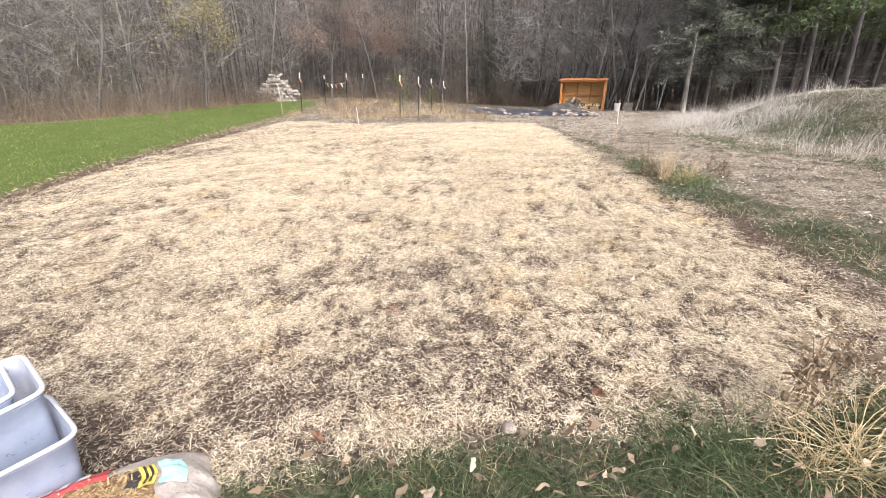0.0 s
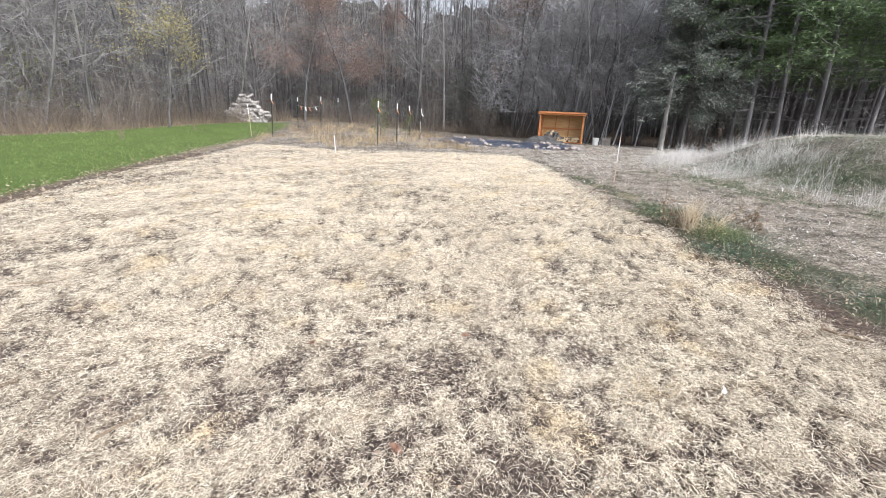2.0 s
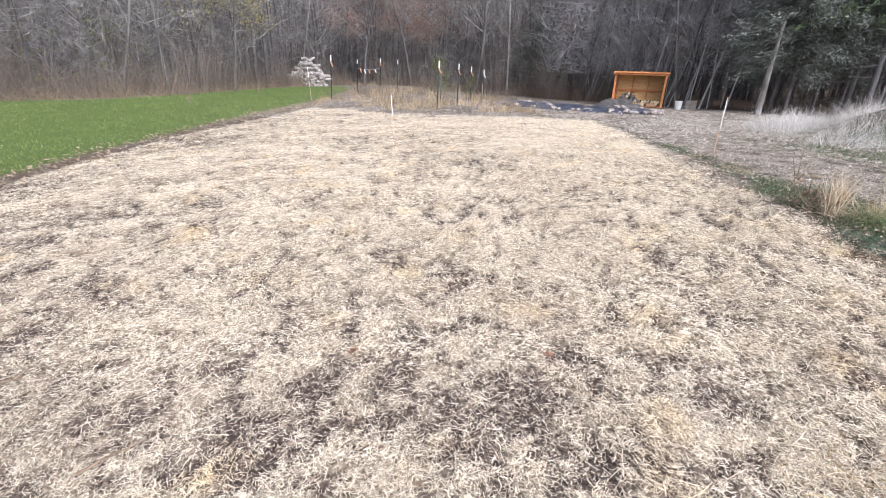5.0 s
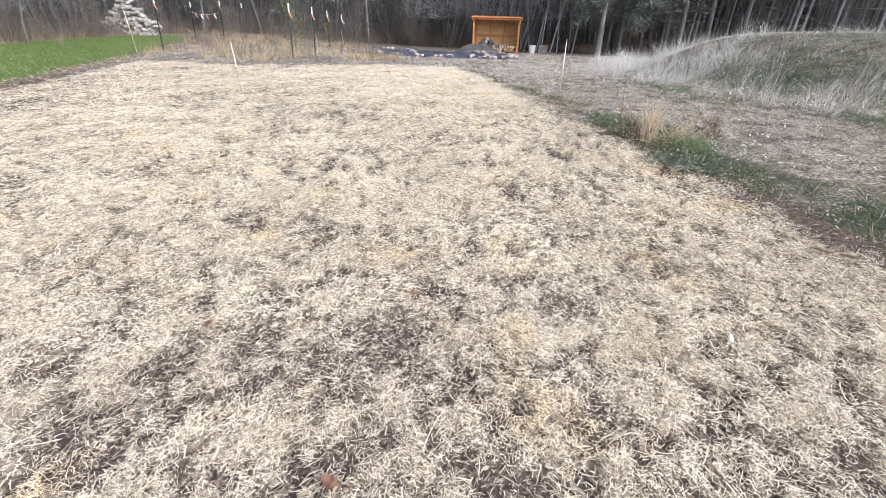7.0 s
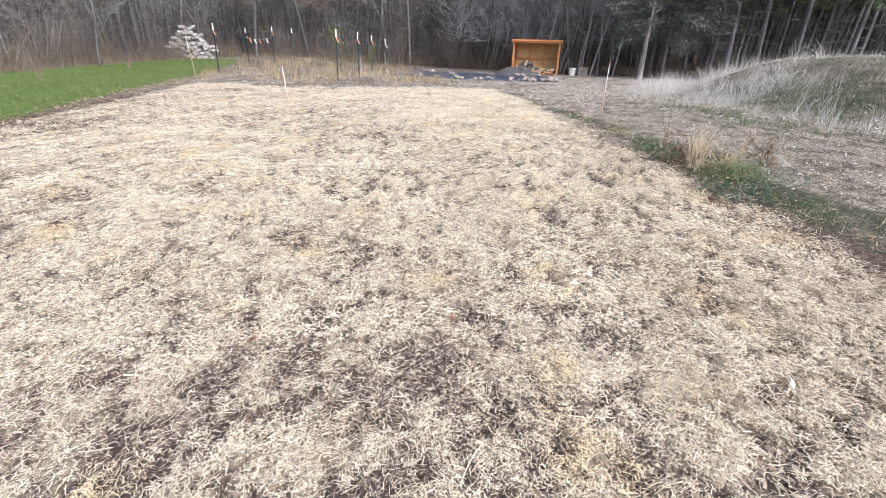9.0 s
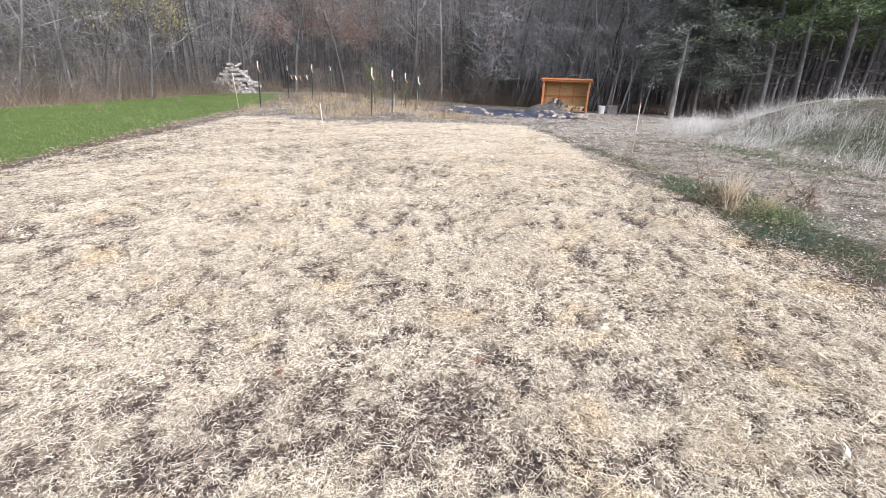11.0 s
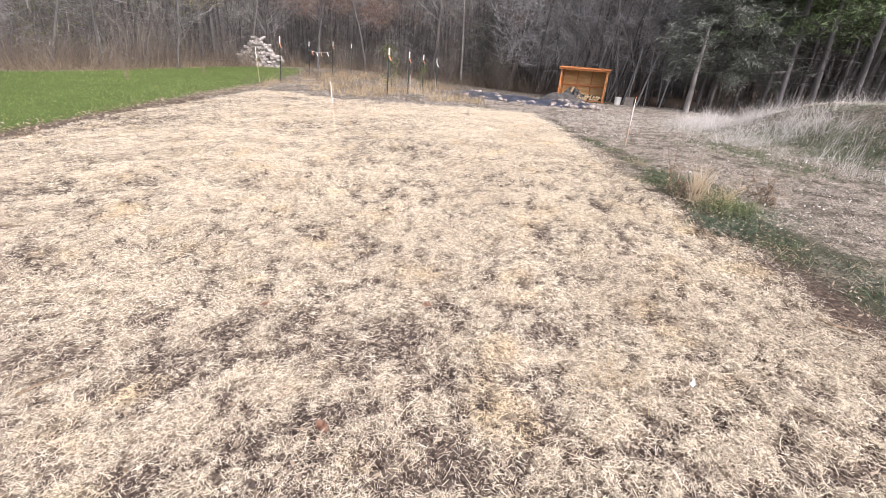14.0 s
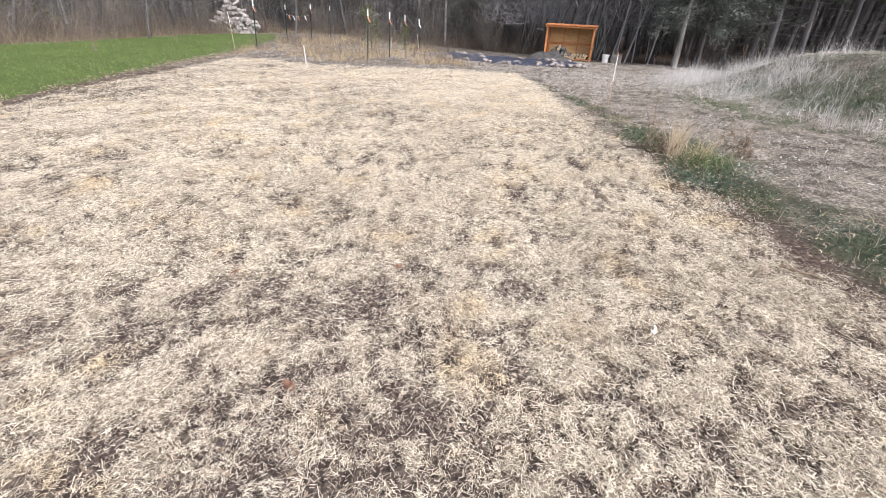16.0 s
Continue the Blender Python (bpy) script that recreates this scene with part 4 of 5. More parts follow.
stuff("thicket", haze(26000, -30, -6, 0.4, 5.0, 0.3, 10.5, 0.35, 1.3, 0.017, 2.4, 301, 0.4), M_THICKET, "dense grey-brown tangle of fine bare twigs at the wood's edge", "brush")
stuff("thicket", haze(14000, -6, 7.5, 0.0, 5.0, 0.3, 11.0, 0.4, 1.5, 0.017, 2.8, 311, 0.44), M_THICKET, "dense dark tangle of fine bare twigs at the wood's edge", "brush")
stuff("thicket", haze(19000, 6.5, 14.2, 0.5, 6.0, 1.6, 13.0, 0.5, 1.8, 0.016, 2.6, 325, 0.44), M_PALETWIG, "pale grey tangle of bare twigs among the pole trees", "brush")
stuff("thicket_leaves", haze(7000, -30, -9, 0.4, 4.0, 0.3, 5.5, 0.07, 0.16, 0.06, 1.6, 331, 0.52), M_OLIVE, "sparse olive-green leaves low in the thicket", "leaves")


def pine_canopy():
    """The dark roof of the pine wood behind its rim: uncounted sprays of needles."""
    n = 34000
    x, y = rim_points(n, 14.5, 40, -5.0, 26.0)
    k = np.hypot(x, y) < 62
    x, y = x[k], y[k]
    n = len(x)
    z = rng.uniform(4.5, 17, n)
    keep = fbm(x * 0.7 + y * 0.7, z, 2.6, 341) > 0.4
    p = np.stack([x, y, ground_z(x, y) + z], -1)[keep]
    m = len(p)
    w = rng.normal(size=(m, 3)) * (1, 1, 0.35)
    return ribbons(p, w, rng.uniform(0.2, 0.55, m), rng.uniform(0.06, 0.13, m), np.zeros((m, 3)), 1, 0.3)


stuff("pine_canopy", pine_canopy(), M_NEEDLE, "dark green needle canopy of the pine wood", "woods")

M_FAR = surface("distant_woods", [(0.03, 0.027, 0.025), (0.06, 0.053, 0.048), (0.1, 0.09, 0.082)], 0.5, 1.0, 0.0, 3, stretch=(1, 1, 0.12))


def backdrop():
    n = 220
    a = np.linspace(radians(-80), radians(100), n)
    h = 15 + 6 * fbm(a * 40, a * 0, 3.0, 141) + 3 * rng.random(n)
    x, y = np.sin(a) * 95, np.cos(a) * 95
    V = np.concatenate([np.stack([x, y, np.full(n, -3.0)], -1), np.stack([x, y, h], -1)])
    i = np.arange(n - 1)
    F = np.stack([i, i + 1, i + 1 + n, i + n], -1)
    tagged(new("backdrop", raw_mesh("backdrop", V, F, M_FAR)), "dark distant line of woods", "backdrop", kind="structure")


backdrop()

# trees that stand out
_t = bare_tree(10, 0.07, 0.16, 22, 5, 1.15, 0.08)
YELLOW = make_tree("yellow_tree", "small tree with sparse yellow-green leaves", _t, M_BARK, M_TWIG, "", (leaf_quads(_t[2][(_t[2][:, 2] > 1.5) & (fbm(_t[2][:, 0] + 9, _t[2][:, 2], 1.5, 351) > 0.5)], 15, 0.32, 0.085), M_YELLOW, "yellow-green autumn leaves"))
_t = bare_tree(11, 0.12, 0.3, 24, 5, 1.3, 0.06)
RUST = make_tree("oak_tree", "young oak holding rusty brown leaves", _t, M_BARK_DARK, M_TWIG, "rusty oaks", (leaf_quads(_t[2][(_t[2][:, 2] > 3.8) & (fbm(_t[2][:, 0] + 9, _t[2][:, 2], 1.6, 355) > 0.46)], 15, 0.34, 0.09), M_RUST, "dry rust-brown leaves"))


def evergreen(height, radius, first):
    """A dense cedar: drooping boughs in all directions, fringed with flat sprays."""
    tp, tr = branch((0, 0, -0.15), (0, 0, 1), height, radius, radius * 0.2, 9, 0.015, 0.02)
    crown, leaf, way = [], [], []
    for z in np.arange(first, height - 0.3, 0.2):
        for _ in range(3):
            az = rng.uniform(0, 2 * np.pi)
            f = (z - first) / (height - first)
            L = (2.5 * (1 - f) ** 0.8 + 0.3) * rng.uniform(0.55, 1.15) * (0.75 + 0.25 * min(f * 8, 1))
            lp, lr = branch((0, 0, z), (np.cos(az), np.sin(az), rng.uniform(0.0, 0.3)), L, 0.022, 0.006, 5, 0.09, -0.06)
            crown.append((lp, lr, 3))
            for k in range(1, 6):
                c = int(20 + 32 * (k / 5))
                leaf += [lp[k] + rng.normal(0, 0.17, 3) * (1, 1, 0.6) for _ in range(c)]
                way += [np.array([np.cos(az), np.sin(az), -0.35]) + rng.normal(0, 0.55, 3) for _ in range(c)]
    n = len(leaf)
    vf = slivers(np.array(leaf), np.array(way), rng.uniform(0.08, 0.2, n), rng.uniform(0.025, 0.05, n))
    return ([(tp, tr, 8)], crown, None), vf


_t, _vf = evergreen(11.5, 0.085, 1.7)
CEDAR = make_tree("cedar_tree", "dull grey-green evergreen with dense drooping boughs", _t, M_BARK_DARK, M_BARK_DARK, "grey-green evergreens", (_vf, M_CEDAR, "dull grey-green foliage"))
for _a, _d, _s in ((-0.405, 31, 0.95),):
    put_tree(YELLOW, *far_point(_a, _d), _s)
for _a, _d, _s in ((-0.16, 39, 1.0), (-0.06, 38.5, 0.95), (-0.01, 40, 0.9), (0.3, 34, 0.9)):
    put_tree(RUST, *far_point(_a, _d), _s)
for _a, _d, _s in ((0.17, 36.5, 0.42), (0.2, 36, 0.5), (0.235, 36, 0.42), (0.592, 24.2, 0.9), (0.61, 23.2, 1.0), (0.64, 24.6, 0.95), (0.6, 27.5, 1.1)):
    put_tree(CEDAR, *far_point(_a, _d), _s)
_t = bare_tree(3.6, 0.14, 0.5, 7, 2, 0.8, 0.03)
PALE = make_tree("pale_trunk_tree", "leafless tree with a thick pale-grey trunk", _t, M_BARK_PALE, M_TWIG, "")
put_tree(PALE, *far_point(0.58, 22.6), 1.0, 0, (0, -4))
BIRCH = make_tree("birch_tree", "slender leafless birch with a whitish trunk", bare_tree(14, 0.075, 0.35, 18, 4, 0.8, 0.03), M_BARK_PALE, M_TWIG, "pale birches of the wood")
for _a, _d, _s in ((0.147, 34, 1.0), (0.4, 33, 1.1), (0.465, 27, 0.9), (-0.505, 31, 0.9), (-0.285, 41, 1.0), (-0.26, 42, 1.0)):
    put_tree(BIRCH, *far_point(_a, _d), _s, None, (rng.normal(0, 1.5), rng.normal(rim_lean(_a), 1.5)))
for _a, _d in ((0.3, 31), (0.335, 33), (0.36, 31), (0.385, 29.5), (0.41, 30), (0.44, 32), (0.455, 28), (0.475, 29)):
    put_tree(BARE[rng.integers(4)], *far_point(_a, _d), rng.uniform(0.7, 0.9), None, (rng.normal(0, 3), rng.normal(7, 3)))
for _a, _d in ((0.36, 28.5), (0.385, 28), (0.42, 27.5), (0.445, 27), (0.465, 26.5), (0.485, 27), (0.505, 26)):
    put_tree(YOUNG[rng.integers(3)], *far_point(_a, _d), rng.uniform(1.0, 1.35), None, (rng.normal(0, 4), rng.normal(7, 4)))
POLES = [make_tree("pole_tree", "slim pale-grey leafless pole tree in the thicket", bare_tree(_h, _r, 0.2, 17, 5, 0.8, 0.035, 3), M_POLE, M_POLE, "pole trees of the thicket") for _h, _r in ((11, 0.045), (9, 0.035), (12, 0.055))]
for _k in range(40):
    _a = 0.3 + 0.26 * rng.random()
    put_tree(POLES[_k % 3], *far_point(_a, np.interp(_a, [0.33, 0.45, 0.57], [30.5, 26.5, 23.5]) + rng.uniform(0, 3.5)), rng.uniform(0.8, 1.15), None, (rng.normal(0, 5), rng.normal(6, 7)))
for _x, _y in zip(*rim_points(8, 11.5, 18, 1.0, 3.5)):
    put_tree(YOUNG[rng.integers(3)], _x, _y, rng.uniform(0.7, 1.1), None, (rng.normal(0, 4), rng.normal(5, 6)))
_t = bare_tree(1.5, 0.02, 0.3, 12, 3, 1.0, 0.05, 2)
BUSH = make_tree("evergreen_bush", "small olive-green bush in the garden", _t, M_BARK, M_TWIG, "garden bushes", (leaf_quads(_t[2], 4, 0.08, 0.05), M_OLIVE, "olive-green leaves"))
for _x, _y, _s in ((0.1, 20.2, 1.2), (1.5, 23.6, 0.8)):
    put_tree(BUSH, _x, _y, _s)
for _o in (*BARE, *YOUNG, *POLES, *PINES, YELLOW, RUST, CEDAR, PALE, BIRCH, BUSH):
    drop_model(_o)


# ------------------------------------------------------------------ firewood shelter
def make_shelter():
    w, dp, h = 2.36, 0.9, 1.62
    x0, y0 = 10.03, 23.75
    turn = -28.0
    ob = thing("firewood_shelter", pose(x0, y0, floor_at(x0, y0) - 0.02, 0, 0, turn), "open-fronted orange-stained wooden firewood shelter", "shelter")
    bm = bmesh.new()
    box(bm, 0, 0.0, h + 0.02, w + 0.16, dp + 0.25, 0.035, pose(0, 0, 0, 2.5), 0.006)
    part("roof", bm, M_CEDARWOOD, ob)
    bm = bmesh.new()
    box(bm, 0, -dp / 2 - 0.12, h - 0.04, w + 0.16, 0.03, 0.13, None, 0.005)
    part("fascia", bm, M_CEDARWOOD, ob)
    for sx in (-1, 1):
        for sy in (-1, 1):
            bm = bmesh.new()
            box(bm, sx * (w / 2 - 0.045), sy * (dp / 2 - 0.045), (h - 0.05) / 2, 0.09, 0.09, h - 0.05, None, 0.008)
            part("post", bm, M_CEDARWOOD, ob)
        bm = bmesh.new()
        box(bm, sx * (w / 2 - 0.01), 0, h / 2, 0.018, dp - 0.19, h - 0.1)
        part("side_panel", bm, M_PLY, ob)
    for k in range(3):
        bm = bmesh.new()
        box(bm, (k - 1) * (w - 0.2) / 3, dp / 2 - 0.02, h / 2, (w - 0.2) / 3 - 0.012, 0.018, h - 0.12, None, 0.003)
        part("back_panel", bm, M_PLY, ob)
    for k in (-0.5, 0.5):
        bm = bmesh.new()
        box(bm, k * (w - 0.2) / 3 * 2 * 0.5, dp / 2 - 0.06, h / 2, 0.045, 0.05, h - 0.14, None, 0.004)
        part("stud", bm, M_CEDARWOOD, ob)
    bm = bmesh.new()
    box(bm, 0, dp / 2 - 0.11, 0.78, w - 0.2, 0.045, 0.09, None, 0.004)
    part("rail", bm, M_CEDARWOOD, ob)
    bm = bmesh.new()
    box(bm, 0, 0, 0.09, w - 0.1, dp - 0.05, 0.04, None, 0.004)
    part("floor_board", bm, M_CEDARWOOD, ob)
    # split firewood
    base = Matrix.Translation((x0, y0, floor_at(x0, y0) - 0.02)) @ pose(0, 0, 0, 0, 0, turn)
    kinds, olds = [], []
    for sides in (3, 4, 7):
        r0 = rng.uniform(0.07, 0.09)
        bm = bmesh.new()
        a = [2 * math.pi * k / sides + rng.normal(0, 0.15) for k in range(sides)]
        ends = []
        for yy in (-0.2, 0.2):
            ends.append([bm.verts.new((math.cos(t) * r0, yy, math.sin(t) * r0)) for t in a])
        f1, f2 = bm.faces.new(ends[0]), bm.faces.new(list(reversed(ends[1])))
        f1.material_index = f2.material_index = 1
        for k in range(sides):
            bm.faces.new((ends[0][k], ends[1][k], ends[1][(k + 1) % sides], ends[0][(k + 1) % sides]))
        bmesh.ops.recalc_face_normals(bm, faces=bm.faces[:])
        me = bpy.data.meshes.new("log")
        bm.to_mesh(me)
        bm.free()
        me.materials.append(M_BARK), me.materials.append(M_LOG_END)
        kinds.append(me)
        dark = me.copy()
        dark.materials.clear()
        dark.materials.append(M_BARK), dark.materials.append(M_LOG_OLD)
        olds.append(dark)
    for row in range(6):
        for k in range(17 - row):
            xx = -1.0 + k * 0.128 + row * 0.05
            top = 0.75 - 0.75 * abs(xx + 0.45) if xx < 0.25 else 0.3
            zz = 0.19 + row * 0.115
            if zz > max(top, 0.32) or abs(xx) > 1.02:
                continue
            lg = new("firewood_log", (olds if xx < 0.1 and rng.random() < 0.75 else kinds)[rng.integers(3)])
            lg.matrix_world = base @ pose(xx + rng.normal(0, 0.015), -0.2 + rng.normal(0, 0.03), zz, rng.normal(0, 3), rng.uniform(0, 360), rng.normal(0, 8))
            tagged(lg, "split firewood log with a %s cut end" % ("grey weathered" if lg.data in olds else "pale"), "log", "firewood in the shelter")


make_shelter()


# ------------------------------------------------------------------ stones, fabric bed, gravel heap
def stone_mesh(name, sx, sy, sz, seed, mat, rough=0.16, block=0.7):
    bm = bmesh.new()
    bmesh.ops.create_icosphere(bm, subdivisions=2, radius=1)
    r = np.random.default_rng(seed)
    off = Vector(r.uniform(-50, 50, 3))
    for v in bm.verts:
        k = 1 + rough * 2 * noise.noise(v.co * 1.3 + off)
        c = v.co * k
        c = Vector([math.copysign(abs(t) ** block, t) for t in c])
        v.co = Vector((c.x * sx, c.y * sy, c.z * sz))
    me = bpy.data.meshes.new(name)
    bm.to_mesh(me)
    bm.free()
    me.materials.append(mat)
    return me


def bed_point(u, v):
    """The fabric bed's plan: u along it, v from its near edge to its far edge."""
    fx, fy = np.interp(u, [0, 0.4, 0.7, 1], [2.0, 4.7, 6.5, 8.2]), np.interp(u, [0, 0.4, 0.7, 1], [23.0, 19.2, 18.0, 17.0])
    bx, by = np.interp(u, [0, 0.5, 1], [4.0, 7.2, 9.2]), np.interp(u, [0, 0.5, 1], [26.5, 22.6, 19.0])
    return fx + (bx - fx) * v, fy + (by - fy) * v


def make_bed():
    U, W = np.meshgrid(np.linspace(0, 1, 90), np.linspace(0, 1, 26))
    X, Y = bed_point(U, W)
    X = X + (fbm(U * 10, W * 10, 1.5, 151) - 0.5) * 0.4
    Y = Y + (fbm(U * 10, W * 10, 1.5, 155) - 0.5) * 0.5
    Z = ground_z(X, Y) + 0.05 + 0.2 * (fbm(X, Y, 0.45, 161) - 0.35)
    rim_ = np.minimum(np.minimum(U, 1 - U) * 8, np.minimum(W, 1 - W) * 3)
    Z = np.where(rim_ < 0.12, ground_z(X, Y) - 0.03, Z)
    nx, ny = 90, 26
    i, j = np.meshgrid(np.arange(nx - 1), np.arange(ny - 1))
    o = (j * nx + i).ravel()
    me = raw_mesh("weed_fabric", np.stack([X, Y, Z], -1).reshape(-1, 3), np.stack([o, o + 1, o + 1 + nx, o + nx], -1), M_FABRIC, True)
    tagged(new("weed_fabric", me), "wrinkled black landscape fabric laid over the ground", "fabric")
    kinds = [stone_mesh("stone", 0.2, 0.15, 0.1, k, M_STONE) for k in range(5)]
    for k in range(84):
        u = rng.random()
        v = rng.choice([0.03, 0.05, 0.95, rng.random()])
        x, y = bed_point(u, v)
        s = 0.25 + 0.55 * rng.random() ** 1.8
        st = new("stone", kinds[k % 5])
        st.matrix_world = pose(float(x), float(y), floor_at(x, y) + 0.1 * s + 0.03, rng.normal(0, 12), rng.normal(0, 12), rng.uniform(0, 360)) @ Matrix.Diagonal((s, s, s, 1))
        tagged(st, "pale rounded fieldstone weighing down the fabric", "stone", "stones on the fabric")


make_bed()


def heap(name, x, y, r, h, mat, label, category):
    n, k = 40, 14
    V, F = [], []
    for i in range(k + 1):
        for j in range(n):
            a, q = 2 * math.pi * j / n, i / k
            px, py = x + math.cos(a) * q * r * 1.3, y + math.sin(a) * q * r
            z = h * (1 - q * q) ** 1.2 if q < 1 else -0.05
            V.append((px, py, floor_at(px, py) + z * (0.8 + 0.5 * noise.noise((px * 2, py * 2, 3))) + 0.04 * noise.noise((px * 9, py * 9, 0)) - 0.02))
    for i in range(k):
        for j in range(n):
            F.append((i * n + j, (i + 1) * n + j, (i + 1) * n + (j + 1) % n, i * n + (j + 1) % n))
    return tagged(new(name, raw_mesh(name, V, F, mat, True)), label, category)


heap("gravel_heap", 8.35, 21.9, 1.05, 0.5, M_GRAVEL, "low heap of dark grey gravel before the shelter", "gravel")


def make_slab_pile():
    """Pale stone slabs stacked loosely beside the lawn."""
    cx, cy = far_point(-0.27, 39)
    kinds = [stone_mesh("stone_slab", 0.29, 0.21, 0.11, 20 + k, M_SLAB, 0.1, 0.38) for k in range(6)]
    for lvl in range(10):
        half = 2.05 - lvl * 0.19
        for row in (-1, 0, 1) if lvl < 5 else (0,):
            for x in np.arange(-half, half, 0.47):
                if rng.random() < 0.12:
                    continue
                s = rng.uniform(0.75, 1.25)
                x2, y2 = x + rng.normal(0, 0.1) + 0.02 * lvl, row * 0.42 * (1 - lvl * 0.1) + rng.normal(0, 0.08)
                px, py = cx + x2, cy + y2 - x2 * 0.2
                st = new("stone_slab", kinds[rng.integers(6)])
                st.matrix_world = pose(px, py, floor_at(px, py) + 0.09 + lvl * 0.205 + rng.normal(0, 0.02), rng.normal(0, 13), rng.normal(0, 13), rng.uniform(0, 180)) @ Matrix.Diagonal((s, s, rng.uniform(0.8, 1.3), 1))
                tagged(st, "pale grey flat stone slab in a loose heap", "stone", "heaped stone slabs")


make_slab_pile()


# ------------------------------------------------------------------ garden posts and stakes
def t_post(x, y, h, lean, ribbon):
    ob = thing("fence_post", pose(x, y, floor_at(x, y), lean[0], lean[1], rng.uniform(-20, 20)), "dark green steel garden post with a white sleeve on top", "post", "posts round the garden")
    bm = bmesh.new()
    box(bm, 0, 0, h / 2 - 0.16, 0.045, 0.008, h)
    box(bm, 0, 0.017, h / 2 - 0.16, 0.008, 0.032, h)
    for k in range(int((h - 0.5) / 0.11)):
        box(bm, 0, -0.008, 0.2 + k * 0.11, 0.014, 0.01, 0.025)
    part("shaft", bm, M_POST, ob)
    bm = bmesh.new()
    bmesh.ops.create_cone(bm, cap_ends=True, segments=10, radius1=0.024, radius2=0.023, depth=0.25, matrix=pose(0, 0, h - 0.125))
    part("sleeve", bm, M_WHITE, ob, "white plastic sleeve")
    if ribbon:
        n = 6
        base = np.array([[0.0, -0.03, h - 0.27]])
        V, F = ribbons(base, np.array([[0.3, -0.2, -1.0]]), np.array([0.2]), np.array([0.045]), np.array([[0.05, 0, 0.02]]), n, 0.7, np.array([[0.2, 1.0, 0]]))
        part("ribbon", raw_mesh("ribbon", V, F, M_ORANGE if ribbon == 1 else M_WHITE), None, ob, "fluttering marker ribbon")


for _x, _y, _h, _l, _rb in ((-4.92, 21.93, 1.93, (0, 3), 1), (-5.05, 29.6, 1.87, (0, 3), 0), (-3.6, 29.3, 1.94, (0, 3), 1), (-2.76, 32.0, 1.9, (0, 2), 0), (-0.06, 18.8, 1.72, (0, 2), 1),
                             (0.8, 20.38, 1.68, (0, 1), 1), (1.65, 24.4, 1.69, (0, 0), 1), (2.6, 27.0, 1.63, (0, -2), 2)):
    t_post(_x, _y, _h, _l, _rb)


def marked_string():
    """A slack string between two garden posts, with ribbons tied to it."""
    a, b = np.array([-5.05, 29.6, 1.3]), np.array([-3.6, 29.3, 1.3])
    t = np.linspace(0, 1, 12)
    pts = a + (b - a) * t[:, None]
    pts[:, 2] -= 0.1 * np.sin(np.pi * t)
    ob = thing("marker_string", Matrix.Identity(4), "slack string with fluttering marker ribbons between posts", "string")
    part("cord", raw_mesh("cord", *tubes([(pts, np.full(12, 0.004), 4)]), M_WHITE), None, ob)
    for k, m in ((2, M_ORANGE), (4, M_WHITE), (6, M_ORANGE), (9, M_WHITE)):
        V, F = ribbons(pts[k][None], np.array([[0.15, -0.1, -1.0]]), np.array([0.22]), np.array([0.055]), np.array([[0.04, 0, 0]]), 5, 0.8, np.array([[0.2, 1.0, 0]]))
        part("ribbon", raw_mesh("ribbon", V, F, m), None, ob, "marker ribbon")


marked_string()


def stake(name, x, y, h, r, mats, label, lean):
    ob = thing(name, pose(x, y, floor_at(x, y), *lean), label, "stake")
    z = -0.1
    for nm, m, top in mats:
        bm = bmesh.new()
        bmesh.ops.create_cone(bm, cap_ends=True, segments=8, radius1=r, radius2=r * 0.95, depth=top * h - z, matrix=pose(0, 0, (top * h + z) / 2))
        part(nm, bm, m, ob)
        z = top * h


stake("marker_stake", 4.6, 8.17, 0.89, 0.007, (("lower_shaft", M_PEACH, 0.45), ("upper_shaft", M_WHITE, 0.95), ("tip", M_ORANGE, 1.0)), "thin marker stake, faded orange below and white above", (0, -1))
stake("marker_stake", -0.8, 8.78, 1.04, 0.0065, (("lower_shaft", M_PEACH, 0.66), ("upper_shaft", M_WHITE, 1.0)), "thin marker stake, faded orange below and white above", (0, -3))
stake("pale_stake", 0.9, 19.9, 0.8, 0.01, (("shaft", M_CLIP, 1.0),), "short pale wooden stake in the garden", (0, -2))
stake("pale_stake", 2.45, 25.6, 0.9, 0.013, (("shaft", M_CLIP, 1.0),), "short pale wooden stake in the garden", (0, -6))
stake("yellow_stake", -5.9, 22.13, 1.45, 0.011, (("shaft", M_YSTAKE, 0.7), ("tip", M_WHITE, 1.0)), "thin yellowish stake with a white top at the lawn's edge", (0, -2))


